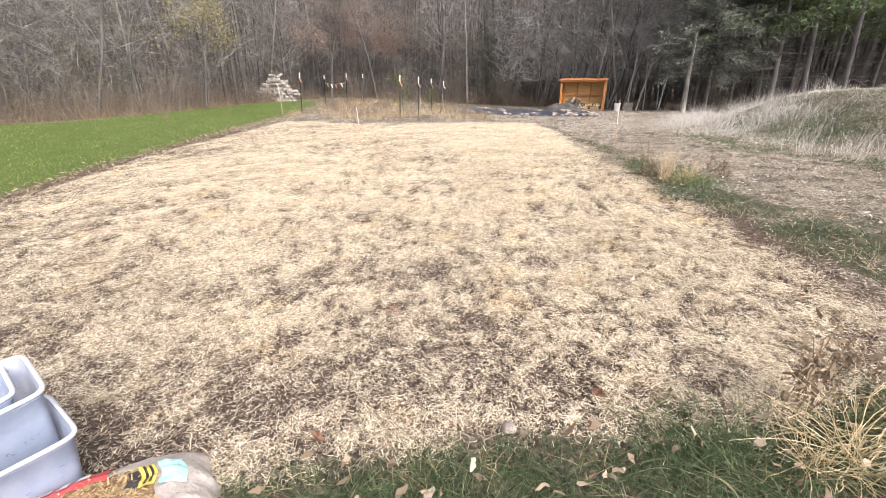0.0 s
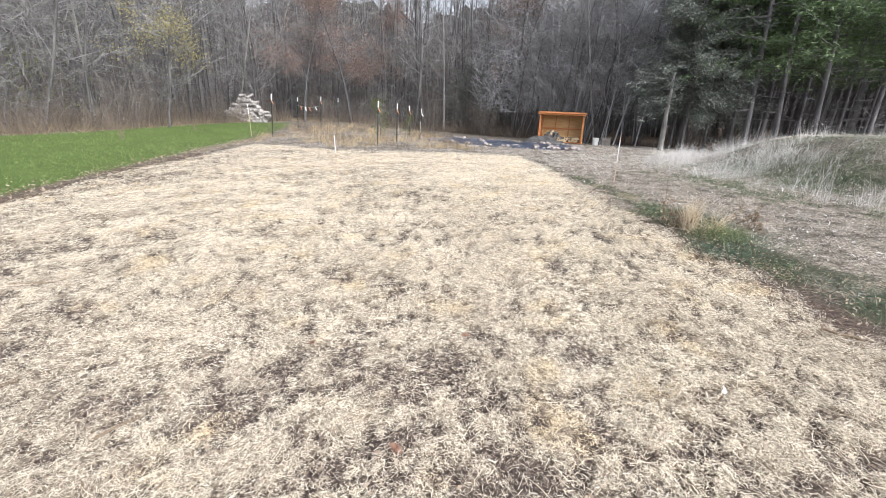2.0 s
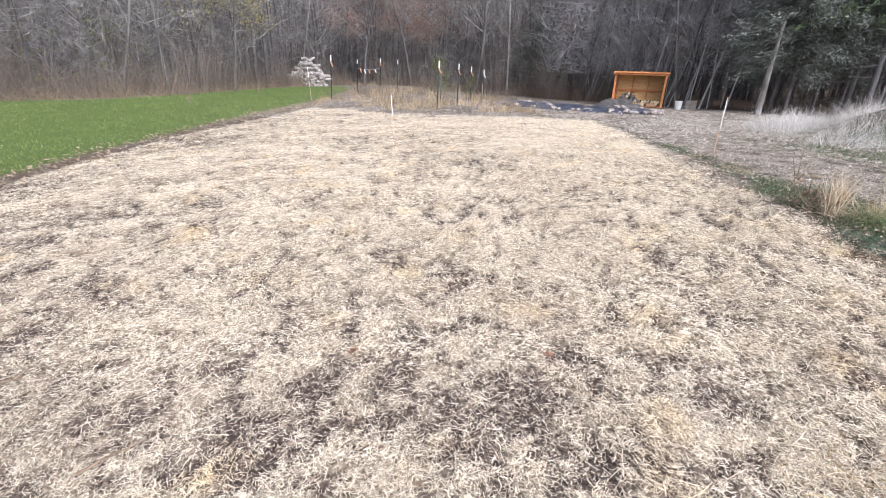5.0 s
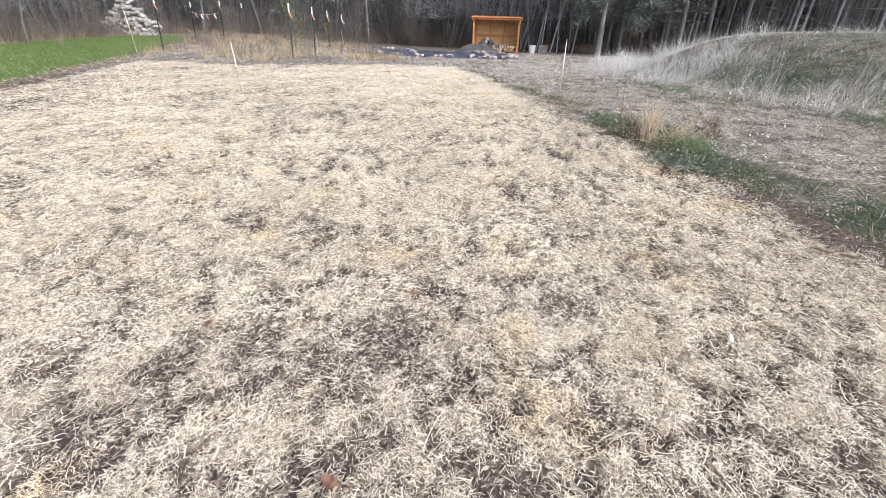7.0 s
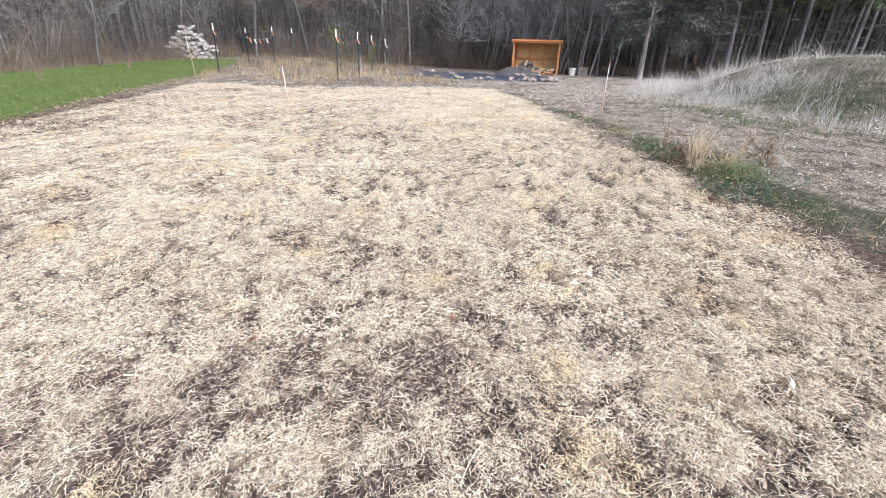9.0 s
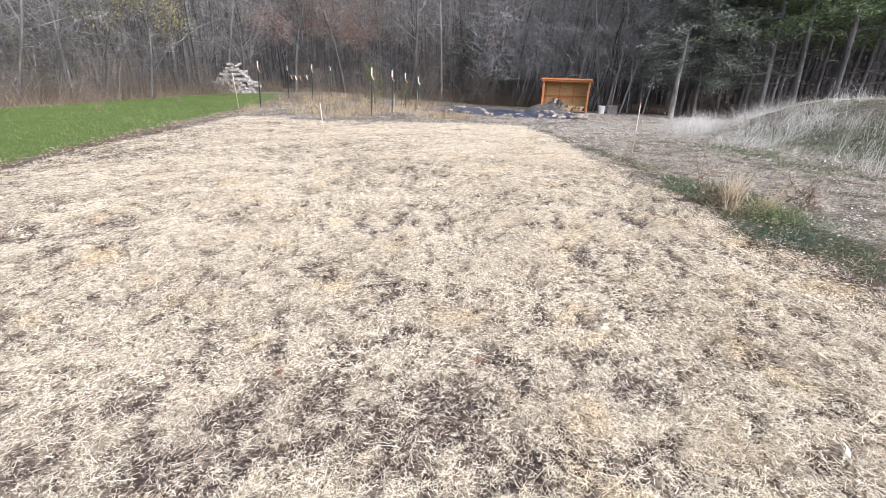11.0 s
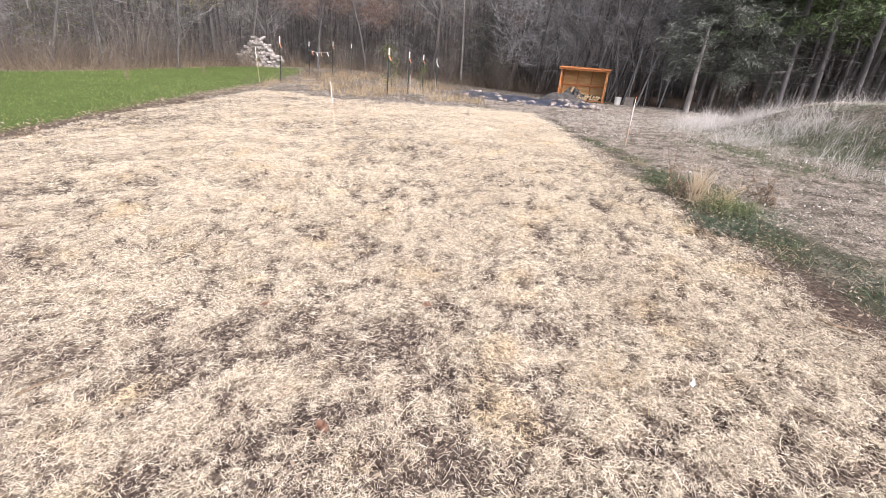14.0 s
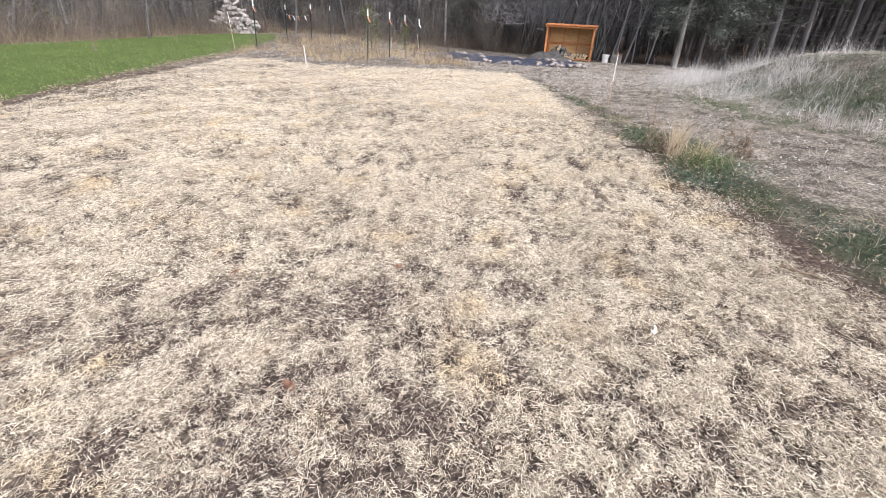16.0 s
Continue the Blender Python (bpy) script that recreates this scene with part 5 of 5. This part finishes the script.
def bucket_and_crate():
    x, y = 11.35, 22.2
    ob = thing("bucket", pose(x, y, floor_at(x, y)), "white plastic bucket standing on the grass", "bucket")
    bm = bmesh.new()
    bmesh.ops.create_cone(bm, cap_ends=False, segments=24, radius1=0.14, radius2=0.165, depth=0.38, matrix=pose(0, 0, 0.19))
    bmesh.ops.create_circle(bm, cap_ends=True, segments=24, radius=0.14, matrix=pose(0, 0, 0.004))
    bmesh.ops.solidify(bm, geom=bm.faces[:], thickness=0.006)
    part("shell", bm, M_WHITE, ob)
    bm = bmesh.new()
    bmesh.ops.create_cone(bm, cap_ends=False, segments=24, radius1=0.172, radius2=0.172, depth=0.03, matrix=pose(0, 0, 0.34))
    bmesh.ops.solidify(bm, geom=bm.faces[:], thickness=0.006)
    part("rim", bm, M_WHITE, ob)
    x, y = 11.85, 22.0
    ob = thing("crate", pose(x, y, floor_at(x, y), 0, 0, -30), "weathered grey box beside the bucket", "crate")
    for k in range(3):
        for sy in (-1, 1):
            bm = bmesh.new()
            box(bm, 0, sy * 0.17, 0.07 + k * 0.13, 0.4, 0.018, 0.115, None, 0.004)
            part("slat", bm, M_CRATE, ob)
        for sx in (-1, 1):
            bm = bmesh.new()
            box(bm, sx * 0.21, 0, 0.07 + k * 0.13, 0.018, 0.36, 0.115, None, 0.004)
            part("slat", bm, M_CRATE, ob)
    bm = bmesh.new()
    box(bm, 0, 0, 0.405, 0.44, 0.38, 0.018, None, 0.004)
    part("lid", bm, M_CRATE, ob)


bucket_and_crate()


# ------------------------------------------------------------------ near things
def tote(name, m, w, d, h, label):
    """A clear storage tub: flared walls of real thickness, a rolled rim and two grips."""
    ob = thing(name, m, label, "storage tub", "storage tubs")
    bm = bmesh.new()
    rings = []
    prof = [(0.86, 0.0), (0.88, 0.02), (0.94, h * 0.55), (0.985, h - 0.03), (1.0, h - 0.028), (1.0, h), (0.985, h), (0.95, h - 0.004), (0.92, h * 0.55), (0.855, 0.018)]
    n = 40
    for f, z in prof:
        ring = []
        for k in range(n):
            a = 2 * math.pi * k / n
            c, s_ = math.cos(a), math.sin(a)
            e = 0.22
            ring.append(bm.verts.new((math.copysign(abs(c) ** e, c) * w / 2 * f, math.copysign(abs(s_) ** e, s_) * d / 2 * f, z)))
        rings.append(ring)
    for r0, r1 in zip(rings, rings[1:]):
        for k in range(n):
            bm.faces.new((r0[k], r0[(k + 1) % n], r1[(k + 1) % n], r1[k]))
    bm.faces.new(list(reversed(rings[0]))), bm.faces.new(rings[-1])
    for f in bm.faces:
        f.smooth = True
    part("tub", bm, M_TOTE, ob)
    bm = bmesh.new()
    lines = []
    a = np.linspace(0, 2 * np.pi, 61)
    c, s_ = np.cos(a), np.sin(a)
    ring = np.stack([np.sign(c) * np.abs(c) ** 0.22 * w / 2 * 1.01, np.sign(s_) * np.abs(s_) ** 0.22 * d / 2 * 1.01, np.full(61, h - 0.004)], -1)
    bm.free()
    part("rim", raw_mesh("rim", *tubes([(ring, np.full(61, 0.009), 8)]), M_TOTE_RIM, True), None, ob, "rolled whitish rim")
    return ob


def tote_materials():
    m, nt, b = nodes_of("clear_tub")
    b.inputs["Base Color"].default_value = (0.74, 0.8, 0.9, 1)
    b.inputs["Roughness"].default_value = 0.32
    b.inputs["Alpha"].default_value = 0.45
    n = noise_node(nt, 14, 4)
    r = ramp_node(nt, [(0.35, (0.28, 0.345, 0.48)), (0.7, (0.38, 0.44, 0.57))], n.outputs[0])
    nt.links.new(r.outputs[0], b.inputs["Base Color"])
    return m, surface("tub_rim", [(0.46, 0.51, 0.6), (0.53, 0.58, 0.66), (0.6, 0.64, 0.71)], 9, 0.35, 0.05, 60)


M_TOTE, M_TOTE_RIM = tote_materials()
tote("storage_tub", pose(-1.5, 0.48, floor_at(-1.53, 0.51) + 0.01, 0, 0, 50), 0.56, 0.4, 0.36, "clear bluish plastic storage tub on the grass")
tote("storage_tub", pose(-1.66, 0.6, floor_at(-1.53, 0.51) + 0.31, 2, -3, 47), 0.42, 0.3, 0.2, "small clear bluish plastic tub nested in a stack")
tote("storage_tub", pose(-1.59, 0.6, floor_at(-1.53, 0.51) + 0.22, 3, -4, 48), 0.5, 0.36, 0.3, "clear bluish plastic storage tub nested in another")


def sack_point(u, v, puff=0.0):
    """The sack's skin: u, v from -1 to 1 along and across; a limp, crumpled pillow."""
    q = (1 - abs(u) ** 3.5) * (1 - abs(v) ** 3)
    z = 0.19 * q ** 0.55 + 0.02 * noise.noise((u * 3, v * 3, 5)) * q + 0.012 * noise.noise((u * 9, v * 8, 9)) * q
    return (u * (0.38 - (0.045 * (v + 1) if u > 0 else 0)) + 0.02 * noise.noise((v * 3, 1, 0)), v * 0.27 + 0.015 * noise.noise((u * 3, 7, 0)), z + puff)


def sack_patch(u0, u1, v0, v1, puff, n=14):
    V, F = [], []
    for i in range(n + 1):
        for j in range(n + 1):
            V.append(sack_point(u0 + (u1 - u0) * i / n, v0 + (v1 - v0) * j / n, puff))
    for i in range(n):
        for j in range(n):
            a = i * (n + 1) + j
            F.append((a, a + n + 1, a + n + 2, a + 1))
    return V, F


def make_sack():
    x, y = -0.97, 0.37
    ob = thing("sack", pose(x, y, floor_at(x, y) + 0.01, 0, 0, 22), "crumpled half-open plastic sack with a printed front", "sack")
    V, F = sack_patch(-1, 1, -1, 1, 0.0, 36)
    k = len(V)
    W = [(a, b, -0.012) for a, b, c in V]
    part("bag", raw_mesh("bag", V + W, F + [tuple(reversed([i + k for i in f])) for f in F], M_SACK, True), None, ob, "translucent greyish plastic")
    for nm, area, mat, lab in (("filling", (-0.7, 0.42, -0.6, 0.42), M_CHIPS, "brown chaff and bark chips"), ("red_band", (-0.95, -0.05, 0.36, 0.8), M_RED, "red printed band"),
                               ("teal_patch", (0.46, 0.72, -0.05, 0.45), M_TEAL, "pale teal print"), ("green_patch", (-0.5, -0.26, -0.25, 0.05), M_GREENP, "green print"),
                               ("yellow_patch", (0.26, 0.42, -0.02, 0.4), M_YELLOWP, "yellow print"), ("black_bar", (0.14, 0.25, -0.02, 0.34), M_BLACKP, "black print")):
        part(nm, raw_mesh(nm, *sack_patch(*area, 0.005 if nm == "filling" else 0.011, 14), mat, True), None, ob, lab)
    for k in range(4):
        part("white_bar", raw_mesh("white_bar", *sack_patch(-0.78 + k * 0.16, -0.7 + k * 0.16, 0.48, 0.63, 0.016, 4), M_WHITE, True), None, ob, "white printed bar")
    for k in range(2):
        part("black_bar", raw_mesh("black_bar", *sack_patch(0.3 + k * 0.06, 0.33 + k * 0.06, 0.02, 0.36, 0.016, 5), M_BLACKP, True), None, ob, "black print")
    n = 700
    uv = rng.uniform((-0.7, -0.6), (0.42, 0.42), (n, 2))
    p = np.array([sack_point(u, v, 0.007) for u, v in uv])
    w = rng.normal(size=(n, 3)) * (1, 1, 0.3)
    tagged(part("chip_layer", raw_mesh("chip_layer", *ribbons(p, w, rng.uniform(0.008, 0.03, n), rng.uniform(0.003, 0.008, n), np.zeros((n, 3)), 1, 0.6, np.tile([[0.0, 0, 1]], (n, 1))), M_DRY), None, ob, "loose tan chips"), kind="stuff")


M_CHIPS = surface("bark_chips", [(0.12, 0.06, 0.03), (0.3, 0.19, 0.1), (0.5, 0.38, 0.22)], 40, 0.9, 0.9, 120)
M_RED = surface("red_print", [(0.5, 0.05, 0.06), (0.6, 0.08, 0.09), (0.66, 0.15, 0.15)], 12, 0.4, 0.1, 60)
M_TEAL = surface("teal_print", [(0.3, 0.6, 0.62), (0.38, 0.68, 0.7), (0.5, 0.74, 0.76)], 12, 0.4, 0.1, 60)
M_GREENP = surface("green_print", [(0.05, 0.2, 0.14), (0.08, 0.28, 0.2), (0.12, 0.34, 0.26)], 12, 0.4, 0.1, 60)
M_YELLOWP = surface("yellow_print", [(0.6, 0.5, 0.08), (0.7, 0.6, 0.12), (0.75, 0.66, 0.2)], 12, 0.4, 0.1, 60)
M_BLACKP = surface("black_print", [(0.02, 0.02, 0.02), (0.03, 0.03, 0.03), (0.06, 0.06, 0.06)], 12, 0.4, 0.1, 60)
make_sack()


def crooked(name, x, y, n, lo, hi, r, lean, sag, mat, label, wander=0.3, leaves=None):
    """A dead plant: crooked round stalks from one crown, some with crumpled leaves."""
    ob = thing(name, pose(x, y, floor_at(x, y)), label, "plant")
    lines, tips = [], []
    for _ in range(n):
        a, t = rng.uniform(0, 2 * np.pi), abs(rng.normal(0, lean))
        p, q = branch((rng.normal(0, 0.04), rng.normal(0, 0.04), -0.02), (np.cos(a) * t, np.sin(a) * t, 1), rng.uniform(lo, hi), r, r * 0.5, 6, wander, -sag)
        p[:, 2] = np.maximum(p[:, 2], 0.005)
        lines.append((p, q, 4))
        tips += [p[3], p[4], p[5], p[6]]
        if rng.random() < 0.6:
            k = rng.integers(2, 5)
            p2, q2 = branch(p[k], (rng.normal(0, 1), rng.normal(0, 1), rng.uniform(-0.3, 0.6)), hi * rng.uniform(0.15, 0.4), r * 0.7, r * 0.4, 3, wander, -sag)
            lines.append((p2, q2, 3))
    tagged(part("stalk_tangle", raw_mesh("stalk_tangle", *tubes(lines), mat), None, ob), kind="stuff")
    if leaves:
        k, size, lmat, lab = leaves
        p = np.array(tips)[rng.integers(0, len(tips), k)] + rng.normal(0, 0.012, (k, 3))
        w = rng.normal(size=(k, 3)) * (0.7, 0.7, 0.4) + (0, 0, -0.8)
        V, F = ribbons(p, w, rng.uniform(0.5, 1.5, k) * size, rng.uniform(0.25, 0.7, k) * size, rng.normal(0, 0.6 * size, (k, 3)), 6, 0.2, None, True)
        V = V + rng.normal(0, size * 0.07, V.shape)
        tagged(part("foliage", raw_mesh("foliage", V, F, lmat), None, ob, lab), kind="stuff")
    return ob


def clump(name, x, y, n, lo, hi, width, lean, droop, mat, label, category="plant", r=0.08, leaves=None):
    """A tuft with its own place: stalks that arch from one crown."""
    ob = thing(name, pose(x, y, floor_at(x, y)), label, category)
    a = rng.uniform(0, 2 * np.pi, n)
    L, t = rng.uniform(lo, hi, n), np.abs(rng.normal(0, lean, n))
    base = np.stack([rng.normal(0, r, n), rng.normal(0, r, n), np.full(n, -0.02)], -1)
    way = np.stack([np.cos(a) * t, np.sin(a) * t, np.ones(n)], -1)
    bend = np.stack([np.cos(a) * droop * L, np.sin(a) * droop * L, -0.75 * droop * L], -1) * rng.uniform(0.3, 1.3, n)[:, None]
    tagged(part("stalk_tangle", raw_mesh("stalk_tangle", *ribbons(base, way, L, rng.uniform(0.6, 1.4, n) * width, bend, 6, 0.3), mat), None, ob), kind="stuff")
    if leaves:
        k, size, lmat, lab = leaves
        i = rng.integers(0, n, k)
        f = rng.uniform(0.4, 1.0, k)
        wl = way / np.linalg.norm(way, axis=1)[:, None]
        p = base[i] + wl[i] * (L[i] * f)[:, None] + bend[i] * (f * f)[:, None]
        w = rng.normal(size=(k, 3)) * (1, 1, 0.5) + (0, 0, -0.6)
        tagged(part("foliage", raw_mesh("foliage", *ribbons(p, w, rng.uniform(0.6, 1.4, k) * size, rng.uniform(0.4, 0.8, k) * size, rng.normal(0, 0.5 * size, (k, 3)), 5, 0.2, None, True), lmat), None, ob, lab), kind="stuff")
    return ob


clump("dry_tuft", 3.81, 4.92, 170, 0.26, 0.54, 0.006, 0.09, 0.24, M_TUFT, "tall tan dry grass tuft standing in the weed strip", r=0.045)
clump("dry_tuft", 3.9, 4.78, 110, 0.1, 0.26, 0.005, 1.2, 0.4, M_TUFT, "sprawling tan dry grass at the foot of the tuft", r=0.1)
crooked("dry_weed", 4.0, 4.7, 45, 0.2, 0.45, 0.0025, 0.8, 0.05, M_STALK, "straw-coloured bent stalks beside the dry tuft", 0.25)
crooked("dead_weed", 3.72, 5.05, 14, 0.25, 0.55, 0.004, 0.45, 0.01, M_STALK_BROWN, "brown dead weed with curled dark leaves", 0.2, (70, 0.05, M_LEAF_DEAD, "curled brown leaves"))
crooked("dead_weed", 4.5, 4.75, 14, 0.2, 0.45, 0.004, 0.5, 0.01, M_STALK_BROWN, "brown dead weed with dark seed heads", 0.2, (80, 0.045, M_LEAF_DEAD, "curled dark leaves"))
crooked("bent_stem", 3.85, 5.5, 3, 0.55, 0.75, 0.004, 0.5, 0.03, M_STALK_BROWN, "single long brown stem leaning out of the weeds", 0.08)
clump("green_tuft", 3.98, 4.55, 480, 0.1, 0.3, 0.006, 0.55, 0.7, M_FRESH, "lush fresh green grass tuft beside the dry one", r=0.13)
clump("green_tuft", 3.64, 4.05, 760, 0.06, 0.2, 0.006, 0.8, 0.7, M_LEAFY, "low dark bluish-green grass tussock", r=0.16)
clump("green_tuft", 4.25, 4.25, 520, 0.05, 0.16, 0.006, 0.8, 0.7, M_LEAFY, "low dark bluish-green grass tussock", r=0.2)
clump("green_tuft", 3.95, 5.7, 520, 0.05, 0.19, 0.006, 0.8, 0.7, M_WEED, "dark green grass tussock at the field edge", r=0.22)
clump("green_tuft", 4.25, 5.6, 380, 0.05, 0.16, 0.006, 0.8, 0.7, M_LEAFY, "dark green leafy tussock at the field edge", r=0.2)
clump("green_tuft", 4.05, 2.9, 480, 0.04, 0.14, 0.006, 0.8, 0.7, M_LEAFY, "dark green leafy tussock at the field edge", r=0.22)
crooked("dry_weed", 1.95, 0.3, 70, 0.2, 0.7, 0.002, 1.8, 0.09, M_STALK, "sprawling straw-coloured dead grass with crooked stalks", 0.22)
crooked("dry_weed", 1.75, 0.3, 50, 0.12, 0.35, 0.002, 1.2, 0.06, M_STALK, "matted straw-coloured dead grass", 0.3)
crooked("dead_weed", 1.97, 0.6, 13, 0.3, 0.52, 0.004, 0.08, 0.0, M_STALK_BROWN, "brown dead weed with crumpled hanging leaves", 0.1, (120, 0.036, M_LEAF_DEAD, "crumpled brown leaves"))
crooked("dead_weed", 2.45, 0.75, 10, 0.2, 0.45, 0.003, 0.5, 0.02, M_STALK_BROWN, "brown dead weed with crumpled hanging leaves", 0.2, (60, 0.035, M_LEAF_DEAD, "crumpled brown leaves"))
clump("golden_tuft", 1.5, 2.12, 170, 0.04, 0.12, 0.003, 1.3, 0.3, M_GOLD, "flattened golden straw tuft on the field", r=0.09)
clump("green_tuft", 1.42, 0.42, 500, 0.1, 0.3, 0.005, 0.7, 0.9, M_WEED, "thick dark green grass tuft", r=0.14)


def litter_leaves(n, area, keep, size):
    x, y = spots(n, *area, keep)
    k = len(x)
    p = np.stack([x, y, ground_z(x, y) + rng.uniform(0.02, 0.1, k)], -1)
    w = rng.normal(size=(k, 3)) * (1, 1, 0.35)
    V, F = ribbons(p, w, rng.uniform(0.6, 1.3, k) * size, rng.uniform(0.4, 0.8, k) * size, rng.normal(0, 0.35 * size, (k, 3)), 4, 0.3, np.stack([rng.normal(0, 0.5, k), rng.normal(0, 0.5, k), np.ones(k)], -1), True)
    return V + rng.normal(0, size * 0.06, V.shape), F


stuff("fallen_leaves", litter_leaves(520, (-1.4, 3.0, -0.8, 1.1), lambda x, y: 1 - field_mask(x, y), 0.05), M_LEAF_DEAD, "curled brown fallen leaves in the grass", "leaves")
stuff("fallen_leaves", litter_leaves(1500, (2.5, 6, 0.8, 11), lambda x, y: strip(x, y) * 0.7, 0.022), M_TUFT, "pale fallen leaves among the weeds", "leaves")
stuff("fallen_leaves", litter_leaves(700, (-24, -5, 8, 38), lambda x, y: lawn_mask(x, y) * 0.4, 0.035), M_DRY, "scattered pale leaves on the lawn", "leaves")
stuff("fallen_leaves", litter_leaves(9000, (3.6, 13, 1, 16), dead, 0.03), M_PALE, "pale leaves and clippings on the mown ground", "leaves")
stuff("fallen_leaves", litter_leaves(9000, (-8.6, -4.6, 3, 24), lawn_hem, 0.055), M_LEAF_DEAD, "brown leaf litter along the lawn's edge", "leaves")
stuff("fallen_leaves", litter_leaves(3000, (2.5, 4.5, 0.8, 8), lambda x, y: smooth(0.65, 0.2, np.abs(x - np.interp(y, [0, 3, 7], [3.05, 3.35, 3.85]))), 0.022), M_LEAF_DEAD, "brown leaf crumbs on the bare soil edge", "leaves")
stuff("chaff", litter_leaves(9000, (-4.0, 3.8, 0.4, 6), lambda x, y: field_mask(x, y) * (1.1 - 0.8 * smooth(0.6, 4, y)), 0.02), M_LEAF_DEAD, "brown leaf crumbs among the straw", "leaves")
_o = new("stone", stone_mesh("stone", 0.035, 0.028, 0.022, 99, M_STONE))
_o.matrix_world = pose(0.59, 0.66, floor_at(0.59, 0.66) + 0.03)
tagged(_o, "small pale pebble lying in the grass", "stone")


def stick(x0, y0, x1, y1, r):
    """A dead twig lying on the straw, crooked, with a stub of a side shoot."""
    p = np.linspace((x0, y0, 0), (x1, y1, 0), 7) + rng.normal(0, 0.008, (7, 3))
    p[:, 2] = ground_z(p[:, 0], p[:, 1]) + 0.035 + rng.normal(0, 0.003, 7)
    c = p[3].copy()
    q, w = branch(p[4], (p[4] - p[2]) + rng.normal(0, 0.06, 3) * (1, 1, 0.2), 0.06, r * 0.6, r * 0.3, 3, 0.1)
    ob = new("stick", raw_mesh("stick", *tubes([(p - c, np.linspace(r, r * 0.5, 7), 6), (q - c, w, 4)]), M_STALK_BROWN, True))
    ob.location = Vector(c)
    tagged(ob, "thin crooked brown stick lying on the straw", "stick", "sticks on the field")


for _e in ((-3.53, 4.52, -3.11, 4.51, 0.008), (-3.34, 3.37, -2.81, 3.39, 0.008), (-2.36, 2.69, -2.2, 2.79, 0.007), (-1.44, 2.16, -1.33, 2.33, 0.007), (3.0, 2.47, 3.13, 2.27, 0.011)):
    stick(*_e)


def oak_leaf(x, y, size, turn):
    """One curled, lobed oak leaf."""
    bm = bmesh.new()
    rows = []
    for k in range(13):
        f = k / 12
        half = size * 0.34 * math.sin(math.pi * (0.04 + 0.93 * f)) ** 0.7 * (1 - 0.38 * (k % 3 == 0))
        z = size * 0.22 * f * f
        rows.append([bm.verts.new((u * half, size * (f - 0.5), z + size * 0.3 * abs(u) ** 2 * half / size)) for u in (-1, -0.5, 0, 0.5, 1)])
    for a, b in zip(rows, rows[1:]):
        for i in range(4):
            bm.faces.new((a[i], a[i + 1], b[i + 1], b[i]))
    bmesh.ops.solidify(bm, geom=bm.faces[:], thickness=0.0012)
    me = bpy.data.meshes.new("oak_leaf")
    bm.to_mesh(me)
    bm.free()
    me.materials.append(M_OAKLEAF)
    ob = new("oak_leaf", me)
    ob.matrix_world = pose(x, y, floor_at(x, y) + 0.04, rng.normal(0, 12), rng.normal(0, 12), turn)
    tagged(ob, "curled red-brown oak leaf lying on the straw", "leaf", "oak leaves on the field")


M_OAKLEAF = surface("oak_leaf", [(0.17, 0.08, 0.05), (0.27, 0.14, 0.09), (0.38, 0.22, 0.15)], 30, 0.6, 0.3, 90)
for _x, _y, _s, _t in ((0.03, 1.84, 0.075, 40), (1.07, 0.8, 0.085, 200), (0.55, 2.81, 0.06, 110), (-0.5, 2.9, 0.06, 300), (-0.3, 0.72, 0.07, 80), (0.95, 0.6, 0.06, 10)):
    oak_leaf(_x, _y, _s, _t)


def scrap(x, y):
    """A torn strip of white plastic."""
    V, F = ribbons(np.array([[0.0, 0, 0]]), np.array([[1.0, 0.4, 0.25]]), np.array([0.07]), np.array([0.022]), np.array([[-0.02, 0.03, -0.01]]), 8, 0.5, np.array([[0.2, -0.3, 1.0]]))
    ob = new("plastic_scrap", raw_mesh("plastic_scrap", V, F, M_WHITE))
    ob.matrix_world = pose(x, y, floor_at(x, y) + 0.035)
    tagged(ob, "small torn white plastic scrap on the straw", "scrap")


scrap(1.83, 1.96)


def guard(x, y, h):
    ob = thing("sapling", pose(x, y, floor_at(x, y)), "small sapling in a dark mesh guard on the lawn", "sapling", "guarded saplings")
    lines = []
    for k in range(10):
        a = 2 * math.pi * k / 10
        lines.append((np.array([[math.cos(a) * 0.09, math.sin(a) * 0.09, 0], [math.cos(a) * 0.09, math.sin(a) * 0.09, h]]), np.array([0.0035, 0.0035]), 3))
    t = np.linspace(0, 2 * np.pi, 13)
    for z in np.arange(0.05, h + 0.01, 0.09):
        lines.append((np.stack([np.cos(t) * 0.09, np.sin(t) * 0.09, np.full(13, z)], -1), np.full(13, 0.003), 3))
    part("mesh_guard", raw_mesh("mesh_guard", *tubes(lines), M_STALK_BROWN), None, ob, "dark wire guard")
    p, r = branch((0, 0, -0.05), (0, 0, 1), h * 1.2, 0.012, 0.005, 4, 0.06)
    part("stem", raw_mesh("stem", *tubes([(p, r, 5)]), M_TWIG), None, ob)


guard(-10.48, 20.19, 0.4)
guard(-10.2, 27.0, 0.36)
